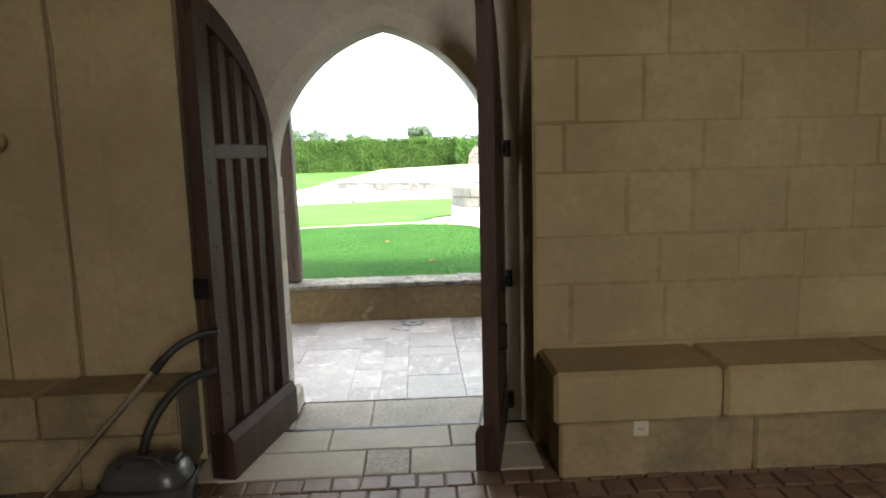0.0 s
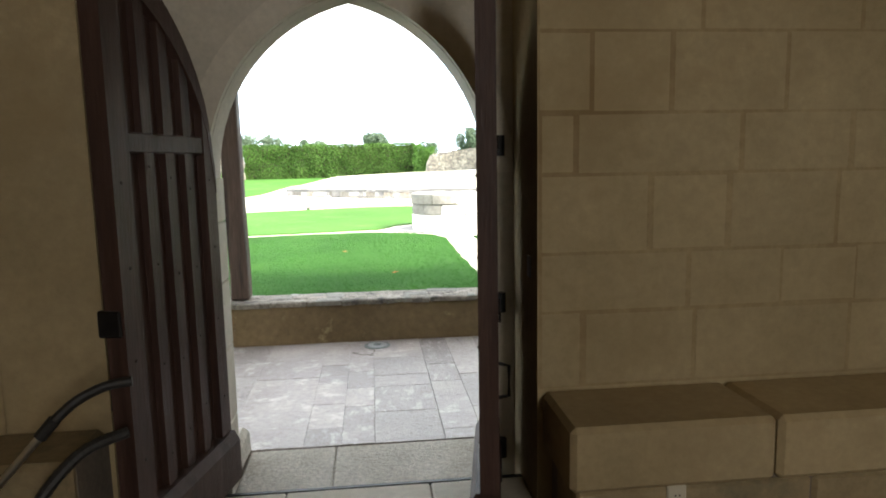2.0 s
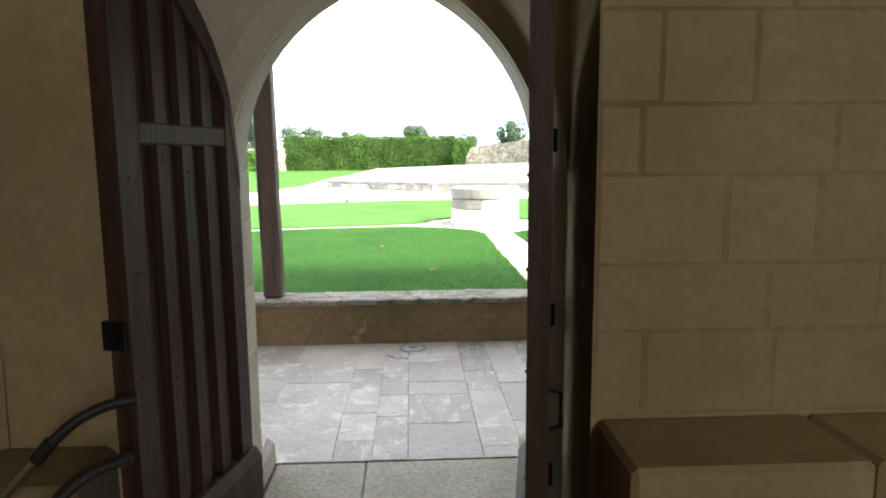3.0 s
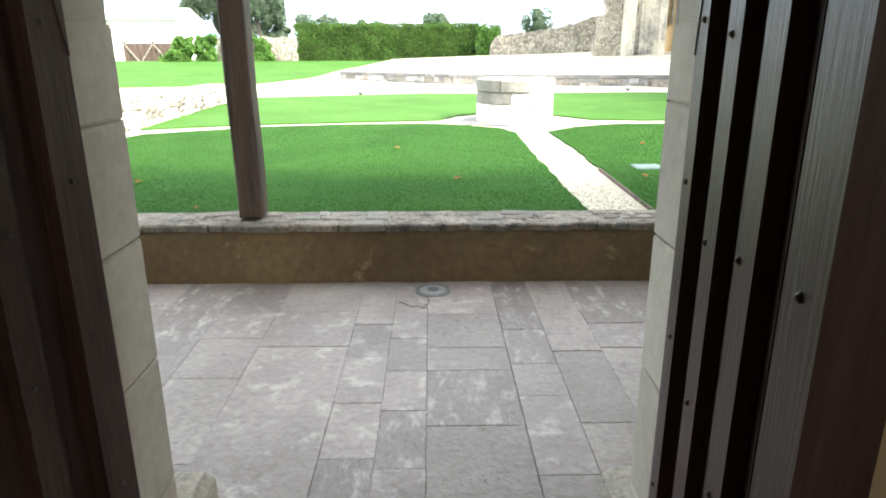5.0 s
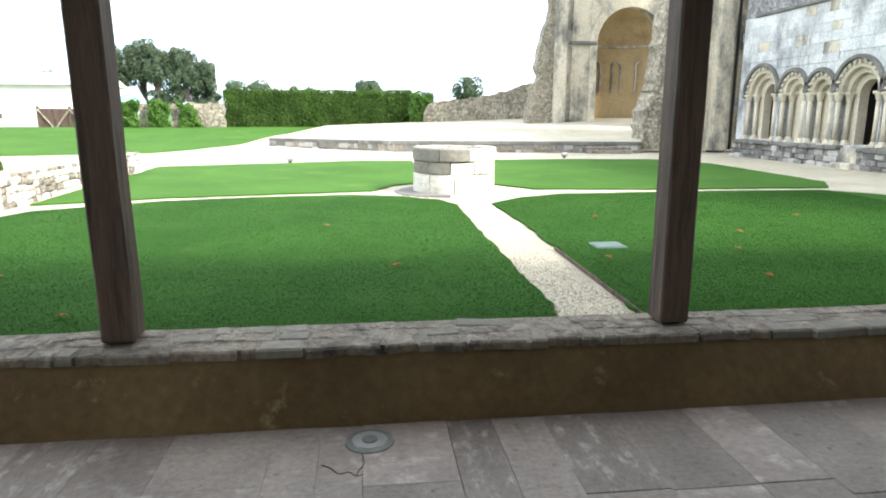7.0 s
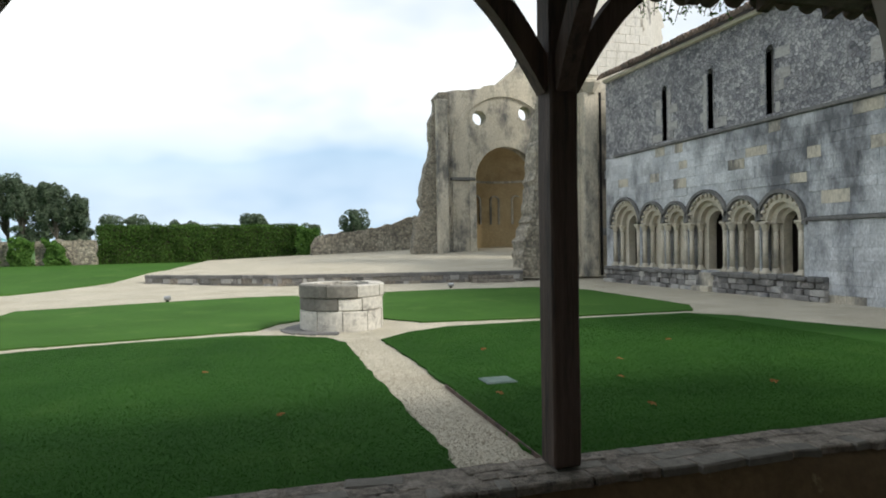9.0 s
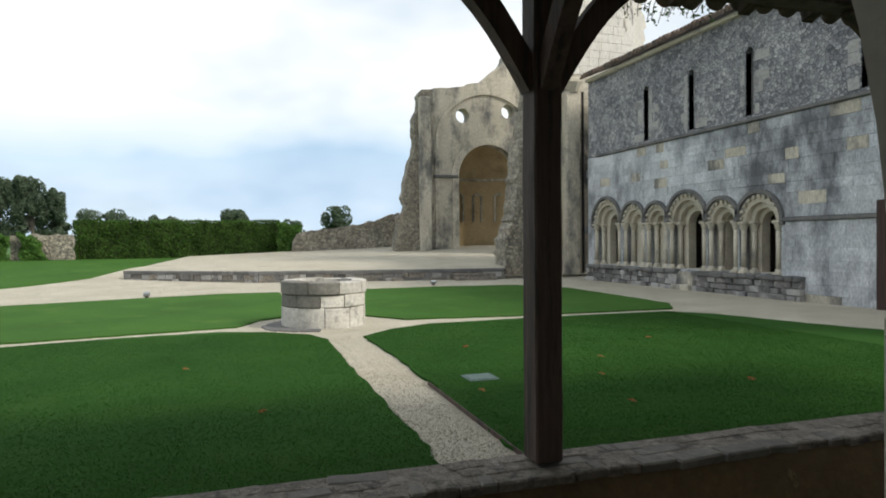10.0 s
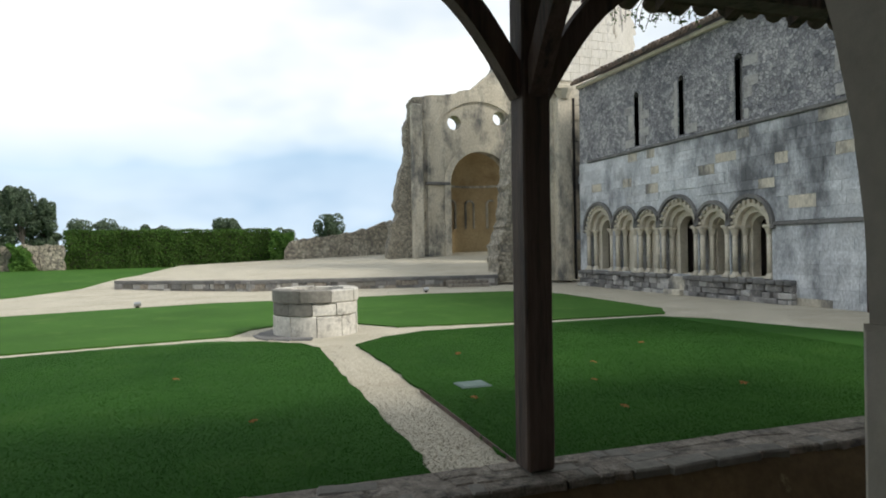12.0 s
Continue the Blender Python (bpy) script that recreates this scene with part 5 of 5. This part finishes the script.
# ---- garden things ----
cover = thing("inspection_cover", "square grey-green cover in the lawn", "cover")
part("frame", boxes((2.48, 2.84, 10.46, 10.79, 0.05, 0.112), bevel=0.006), M_bluecover, cover)
part("lid", boxes((2.505, 2.815, 10.485, 10.765, 0.10, 0.119), bevel=0.004), M_bluecover, cover, "dull grey-green lid")
globe = thing("garden_lamp", "domed grey garden lamp beside the parapet", "lamp")
bm = bmesh.new()
bmesh.ops.create_uvsphere(bm, u_segments=24, v_segments=14, radius=0.105, matrix=Matrix.Translation((-3.02, 8.36, 0.125)))
part("dome", bm, M_lens, globe, "pale domed glass", True)
bm = bmesh.new()
cyl(bm, (-3.02, 8.36, 0.05), (-3.02, 8.36, 0.135), 0.125, 0.118, 24)
part("collar", bm, M_steel, globe)
for sx, sy in ((-2.4, 24.55), (6.9, 26.2)):
    o = thing("ground_spotlight", "small low spotlight at the lawn edge", "lamp", "ground spotlights")
    bm = bmesh.new()
    cyl(bm, (sx, sy, 0.05), (sx, sy, 0.16), 0.05, 0.05, 12)
    part("stake", bm, M_iron, o)
    bm = bmesh.new()
    cyl(bm, (sx - 0.09, sy, 0.17), (sx + 0.09, sy, 0.19), 0.07, 0.07, 14)
    part("head", bm, M_steel, o)
edging = thing("path_edging", "thin dark metal edging along the gravel path", "edging")
bm = bmesh.new()
prism(bm, [(1.957, 7.3), (1.966, 7.3), (2.030, 10.6), (2.021, 10.6)], 0.04, 0.112, lambda u, v, w: (u, v, w))
part("strip", bm, M_post, edging)

low_wall = thing("garden_wall", "low dry rubble wall of pale stones along the garden edge", "wall")
part("core", boxes((-6.32, -5.84, 9.0, 21.3, 0.0, 0.54)), M_rubble_warm, low_wall)


def topiary(x, y, z, r):
    t = thing("topiary_bush", "small clipped rounded box bush", "shrub", "topiary row")
    bm = bmesh.new()
    cyl(bm, (x, y, 0.03), (x, y, z), 0.05, 0.04, 8)
    part("stem", bm, M_bark, t)
    leaf_cloud("leaves", [((x, y, z), (r, r, r * 1.05))], 2600, 0.035, F_hedge, t, int(x * 10) % 97 + 3)
    # solid dark ball inside the leaves
    bm = bmesh.new()
    bmesh.ops.create_icosphere(bm, subdivisions=2, radius=r * 0.8, matrix=Matrix.Translation((x, y, z)))
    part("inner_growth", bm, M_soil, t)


for tx, ty in ((-8.25, 17.5), (-8.3, 19.05)):
    topiary(tx, ty, 0.40, 0.27)

# ---- distance at the far side ----
barn = thing("white_outbuilding", "long low whitewashed outbuilding with a plain roof", "building")
part("wall", boxes((-46, -17.0, 48.5, 54.0, 0.3, 3.4)), M_white, barn)
bm = bmesh.new()
prism(bm, [(48.2, 3.35), (54.3, 3.35), (51.2, 4.2)], -46.3, -16.85, lambda u, v, w: (w, u, v))
part("roof", bm, M_white, barn, "pale roof")
gate = thing("field_gate", "dark timber field gate with diagonal braces", "gate")
GX0, GX1, GY = -19.9, -16.2, 47.2
for gx in (GX0, (GX0 + GX1) / 2, GX1):
    part("post", boxes((gx - 0.07, gx + 0.07, GY - 0.07, GY + 0.07, 0.4, 2.0), bevel=0.01), M_post, gate)
for k in range(24):
    x0 = GX0 + 0.08 + (GX1 - GX0 - 0.16) * k / 24
    part("board", boxes((x0, x0 + 0.14, GY + 0.01, GY + 0.04, 0.55, 1.85)), M_post, gate)
for k in range(4):
    xa, xb = GX0 + (GX1 - GX0) * k / 4, GX0 + (GX1 - GX0) * (k + 1) / 4
    if k % 2:
        xa, xb = xb, xa
    bm = bmesh.new()
    cyl(bm, (xa, GY - 0.06, 1.8), (xb, GY - 0.06, 0.6), 0.055, 0.055, 6)
    part("brace", bm, M_rubble_warm, gate, "pale diagonal brace")
cross = thing("garden_sculpture", "weathered timber sculpture with a twisted upright and long bar", "sculpture")
bm = bmesh.new()
tube(bm, smooth_line([(-22.75, 46.2, 0.2), (-22.95, 46.2, 0.9), (-23.1, 46.2, 1.5), (-23.45, 46.2, 2.1), (-23.2, 46.2, 2.7), (-23.45, 46.2, 3.2)], 6), [0.16, 0.15, 0.13, 0.11, 0.10] + [0.08] * 26, 8)
part("upright", bm, M_post, cross)
part("bar", boxes((-24.3, -21.5, 46.1, 46.3, 1.25, 1.55), bevel=0.03), M_post, cross)


# ---- pieces of floors and walls ----
rng = random.Random(21)
# gallery slabs in columns
cols = [-5.2, -4.7, -4.25, -3.75, -3.4, -2.95, -2.5, -2.15, -1.75, -1.4, -1.05, -0.555, -0.33, -0.125, 0.307, 0.55, 0.82, 1.2, 1.6, 1.95, 2.4, 2.85, 3.2, 3.7, 4.2, 4.7]
FIXED = {-1.05: [4.95, 5.655, 6.15], -0.555: [4.62, 5.05, 5.52, 5.95], -0.33: [4.55, 4.98, 5.36, 5.75, 6.25], -0.125: [4.85, 5.36, 5.62, 6.1], 0.307: [4.5, 5.1, 5.43, 5.86, 6.3]}
for a, b in zip(cols, cols[1:]):
    y0 = 4.35 if -0.9 < (a + b) / 2 < 0.52 else 4.01
    ys = FIXED.get(a)
    if not ys:
        ys, y = [], y0 + rng.uniform(0.3, 0.6)
        while y < 6.4:
            ys.append(y)
            y += rng.uniform(0.3, 0.75)
    ys = [y0] + [y for y in ys if y0 + 0.12 < y < 6.6] + [6.70]
    for c, d in zip(ys, ys[1:]):
        lean = 0.0
        piece("slab", gallery_floor, rng.choice((M_slab, M_slab, M_slab, M_slab_pitted, M_slab_pitted, M_slab_tooled)), ((a + b) / 2 + lean, (c + d) / 2, -0.02 + rng.uniform(-0.002, 0.002)), (b - a - 0.002, d - c - 0.002, 0.04), 0, 0.003)
for a, b in ((-0.85, -0.355), (-0.35, 0.495)):
    piece("threshold_stone", gallery_floor, M_coarse, ((a + b) / 2, 3.98, -0.022), (b - a, 0.72, 0.04), 0, 0.008)
# doorway paving and the clay tile edge of the room floor
for a, b, c, d in ((-1.2, -0.55, 3.29, 3.575), (-0.545, 0.14, 3.29, 3.575), (0.145, 0.607, 3.29, 3.575), (-1.2, -0.33, 2.985, 3.286), (-0.325, -0.09, 2.985, 3.286), (-0.085, 0.607, 2.985, 3.286)):
    piece("paving_slab", sunk_floor, M_coarse if (a, c) == (-0.325, 2.985) else M_jamb, ((a + b) / 2, (c + d) / 2, 0.10), (b - a - 0.005, d - c - 0.005, 0.04), 0, 0.006)
for r in range(6):
    for k in range(-14, 30):
        piece("floor_tile", room_floor, M_terracotta, (0.02 + 0.142 * k + 0.05 * (r % 2), 2.91 - 0.142 * r, FLOOR_Z - 0.015 + rng.uniform(-0.003, 0.003)), (0.136, 0.136, 0.03), rng.uniform(-1, 1), 0.008)
# large wall blocks either side of the door
def wall_blocks(x0, x1, z0, z1, parent):
    z = z0
    while z < z1:
        h = min(rng.choice((0.26, 0.30, 0.34)), z1 - z)
        x = x0 - rng.uniform(0, 0.3)
        while x < x1:
            w = rng.choice((0.36, 0.44, 0.52, 0.62, 0.74))
            a, b = max(x, x0), min(x + w, x1)
            if b - a > 0.06:
                piece("wall_block", parent, M_plaster, ((a + b) / 2, 3.2972 + rng.uniform(-0.0007, 0.0005), z + h / 2), (b - a - rng.choice((0.010, 0.02, 0.03)), 0.02, h - rng.choice((0.010, 0.015, 0.025))), 0, 0.001, "-y")
            x += w
        z += h


part("pointing", boxes((0.612, 3.4, 3.2884, 3.292, 0.67, 3.1)), M_mortar, house_wall)
wall_blocks(0.612, 3.4, 0.67, 3.1, house_wall)
# jamb stones of the doorway and its arch
for side, x in ((1, DOOR_C + DOOR_HW), (-1, DOOR_C - DOOR_HW)):
    z = 0.0
    while z < DOOR_SPRING - 0.02:
        h = min(rng.choice((0.30, 0.34, 0.38)), DOOR_SPRING - z)
        piece("jamb_stone", house_wall, M_jamb, (x - side * 0.002, 3.89, z + h / 2), (0.02, 0.218, h - 0.006), 0, 0.006, "-x" if side > 0 else "x")
        z += h
# parapet capping: small flat stones bedded unevenly
part("cap_bed", boxes((-7.5, 9.5, 6.86, 7.25, 0.31, 0.366)), M_cap, parapet)
y = 6.835
for row, d in enumerate((0.15, 0.13, 0.14)):
    x = -7.4
    while x < 9.3:
        w = rng.choice((0.09, 0.13, 0.18, 0.24, 0.34))
        if row == 0 or rng.random() < 0.75:
            piece("cap_stone", parapet, M_cap if rng.random() < 0.75 else M_well_old, (x + w / 2, y + d / 2 + rng.uniform(-0.012, 0.012), 0.350 + rng.uniform(-0.008, 0.003)), (w - 0.004, d - 0.002, 0.05), rng.uniform(-11, 11), 0.014)
        x += w
    y += d - 0.004
# terrace wall stones
for m, turn, run in TERRACE_RUNS:
    x = 0.0
    while x < run - 0.1:
        w = min(rng.uniform(0.30, 0.85), run - x)
        p = m @ Vector((x + w / 2, 0.14 + rng.uniform(-0.015, 0.015), 0.45))
        piece("cap_stone", terrace_wall, M_hood if rng.random() < 0.8 else M_plinth, p, (w - 0.015, 0.34, 0.14), turn, 0.02)
        x += w
    for z, h in ((0.28, 0.20), (0.10, 0.17)):
        x = 0.0
        while x < run - 0.05:
            w = min(rng.uniform(0.16, 0.52), run - x)
            p = m @ Vector((x + w / 2, 0.12 + rng.uniform(-0.02, 0.02), z))
            piece("wall_stone", terrace_wall, rng.choice((M_plinth, M_plinth, M_cap, M_well_old, M_quoin)), p, (w - 0.015, 0.26, h), turn, 0.02, "-y")
            x += w
m, turn, run = TERRACE_RUNS[1]
for k in range(2):
    o = m @ Vector((run - 1.3, -0.10 - 0.3 * (1 - k), 0.13 + 0.14 * k))
    piece("step", terrace_wall, M_cap, o, (1.7, 0.34, 0.13), turn, 0.015)
# rubble wall stones
y = 9.0
while y < 21.2:
    d = rng.uniform(0.10, 0.30)
    z = 0.05
    for h in (0.12, 0.13, 0.12, 0.11):
        h += rng.uniform(-0.015, 0.015)
        piece("rubble_stone", low_wall, rng.choice((M_well, M_well, M_cap)), (-5.84 + rng.uniform(-0.03, 0.03), y + d / 2 + rng.uniform(-0.06, 0.06), z + h / 2), (0.16, d * rng.uniform(0.8, 1.25), h - 0.008), rng.uniform(-9, 9), 0.03, "x")
        z += h
    piece("coping_stone", low_wall, rng.choice((M_well, M_cap)), (-6.07, y + d / 2, 0.57), (0.5, d - 0.015, 0.08), rng.uniform(-3, 3), 0.02)
    y += d
# ashlar of the chapter house front
def front_blocks(y0, y1, z0, z1, keep=lambda y, z: True):
    z, r = z0, 0
    while z < z1 - 0.05:
        h = min(rng.choice((0.26, 0.30, 0.33)), z1 - z)
        y = y0 - rng.uniform(0, 0.4)
        while y < y1:
            w = rng.choice((0.42, 0.55, 0.68, 0.82))
            a, b = max(y, y0), min(y + w, y1)
            if b - a > 0.08 and keep((a + b) / 2, z + h / 2) and keep(a, z) and keep(b, z):
                piece("ashlar_block", chapter, M_ashlar_warm if rng.random() < 0.09 else M_ashlar, (FX + 0.03 + rng.uniform(-0.003, 0.003), (a + b) / 2, z + h / 2), (0.04, b - a - 0.004, h - 0.004), 0, 0.004, "-x")
            y += w
        z += h


def clear_of_arches(y, z):
    return all(math.hypot(y - c, max(z - s, 0)) > hw + 0.2 for c, hw, s in ARCHES)


def ruin_blocks():
    """Courses of squared stone on the tall ruined wall."""
    z = 0.3
    while z < 12.8:
        h = rng.choice((0.28, 0.33, 0.38))
        left = 12.0 + max(0, z - 4.5) * 0.14
        x = left + rng.uniform(0, 0.4)
        while x < 16.6:
            w = rng.uniform(0.4, 0.8)
            if not (x + w > 13.55 and x < 14.5 and z < 8.6):
                # above 8.4 m the sunlit tone paints in where sun reaches the wall
                piece("ashlar_block", ruin, M_tower if z > 8.4 else M_ashlar_warm if rng.random() < 0.75 else M_ashlar, (x + w / 2, 28.94 + rng.uniform(-0.008, 0.004), z + h / 2), (w - 0.012, 0.06, h - 0.012), 0, 0.01, "-y")
            x += w
        z += h


ruin_blocks()
front_blocks(14.45, 17.0, 0.0, 2.1)
front_blocks(13.0, 26.6, 2.22, 4.86, clear_of_arches)

# ---- loose green and stones ----
def inside(poly, P):
    x, y = P[:, 0], P[:, 1]
    c = np.zeros(len(P), bool)
    for (x0, y0), (x1, y1) in zip(poly, poly[1:] + poly[:1]):
        c ^= ((y0 > y) != (y1 > y)) & (x < (x1 - x0) * (y - y0) / (y1 - y0 + 1e-12) + x0)
    return c


rs = np.random.default_rng(3)


def blades(name, poly, count, ymax, label):
    lo, hi = np.min(poly, 0), np.max(poly, 0)
    P = np.stack([rs.uniform(max(lo[0], -7), min(hi[0], 9), count), lo[1] + (min(hi[1], ymax) - lo[1]) * rs.random(count) ** 1.5, np.zeros(count)], 1)
    P = P[inside(poly, P)]
    n = len(P)
    P[:, 2] = 0.098
    a = rs.uniform(0, 2 * np.pi, n)
    h = rs.uniform(0.005, 0.015, n) * (1 + 0.8 * (rs.random(n) < 0.04))
    s = np.stack([np.cos(a), np.sin(a), np.zeros(n)], 1) * 0.004
    tip = P + np.stack([rs.normal(0, 0.015, n), rs.normal(0, 0.015, n), h], 1)
    V = np.stack([P - s, P + s, tip], 1).reshape(-1, 3)
    me = bpy.data.meshes.new(name)
    me.from_pydata(V.tolist(), [], np.arange(3 * n).reshape(-1, 3).tolist())
    me.materials.append(F_grass)
    tagged(new(name, me), label, "grass", kind="stuff")


blades("grass", LAWN_NEAR_LEFT, 330000, 15.5, "short blades of mown green grass")
blades("grass", LAWN_NEAR_RIGHT, 330000, 15.5, "short blades of mown green grass")

# pebbles on the near path
n = 9000
P = np.stack([rs.uniform(1.25, 2.1, n), 7.3 + 7.5 * rs.random(n) ** 1.4, np.full(n, 0.072)], 1)
P = P[~inside(LAWN_NEAR_LEFT, P) & ~inside(LAWN_NEAR_RIGHT, P)]
n = len(P)
base = np.array([(1, 0, 0), (-0.5, 0.87, 0), (-0.5, -0.87, 0), (0, 0, 0.8)])
r = rs.uniform(0.004, 0.010, (n, 1, 1))
ang = rs.uniform(0, 6.28, n)
rot = np.stack([np.stack([np.cos(ang), -np.sin(ang), 0 * ang], 1), np.stack([np.sin(ang), np.cos(ang), 0 * ang], 1), np.stack([0 * ang, 0 * ang, 1 + 0 * ang], 1)], 1)
V = (P[:, None, :] + np.einsum("nij,kj->nki", rot, base) * r).reshape(-1, 3)
F = (np.arange(n)[:, None, None] * 4 + np.array([(0, 1, 3), (1, 2, 3), (2, 0, 3)])[None]).reshape(-1, 3)
me = bpy.data.meshes.new("pebbles")
me.from_pydata(V.tolist(), [], F.tolist())
me.materials.append(M_gravel)
tagged(new("pebbles", me), "loose pale pebbles of the garden path", "gravel", kind="stuff")

# fallen leaves on the lawns
LEAVES = [(2.75, 9.2), (2.4, 9.9), (4.0, 10.2), (4.6, 11.2), (-1.1, 7.9), (-2.3, 8.4), (0.2, 9.8), (3.2, 12.6), (5.4, 9.4), (-3.4, 9.7), (2.62, 8.85), (3.6, 9.0), (-0.6, 12.2), (6.2, 12.4)]
for k, (lx, ly) in enumerate(LEAVES):
    bm = bmesh.new()
    pts = [(0.042 * math.cos(t) * (1 + 0.25 * math.cos(5 * t)), 0.038 * math.sin(t) * (1 + 0.25 * math.cos(5 * t))) for t in (2 * math.pi * i / 15 for i in range(15))]
    c = bm.verts.new((0, 0, 0.018))
    vs = [bm.verts.new((x, y, 0.01 * math.sin(7 * x / 0.05 + k))) for x, y in pts]
    for i in range(15):
        bm.faces.new((c, vs[i], vs[(i + 1) % 15]))
    o = tagged(mesh_ob("fallen_leaf", bm, F_leaf), "dry red-brown fallen leaf on the grass", "leaf", "fallen leaves")
    o.matrix_world = pose(lx, ly, 0.135, 12, 0, 40 * k)
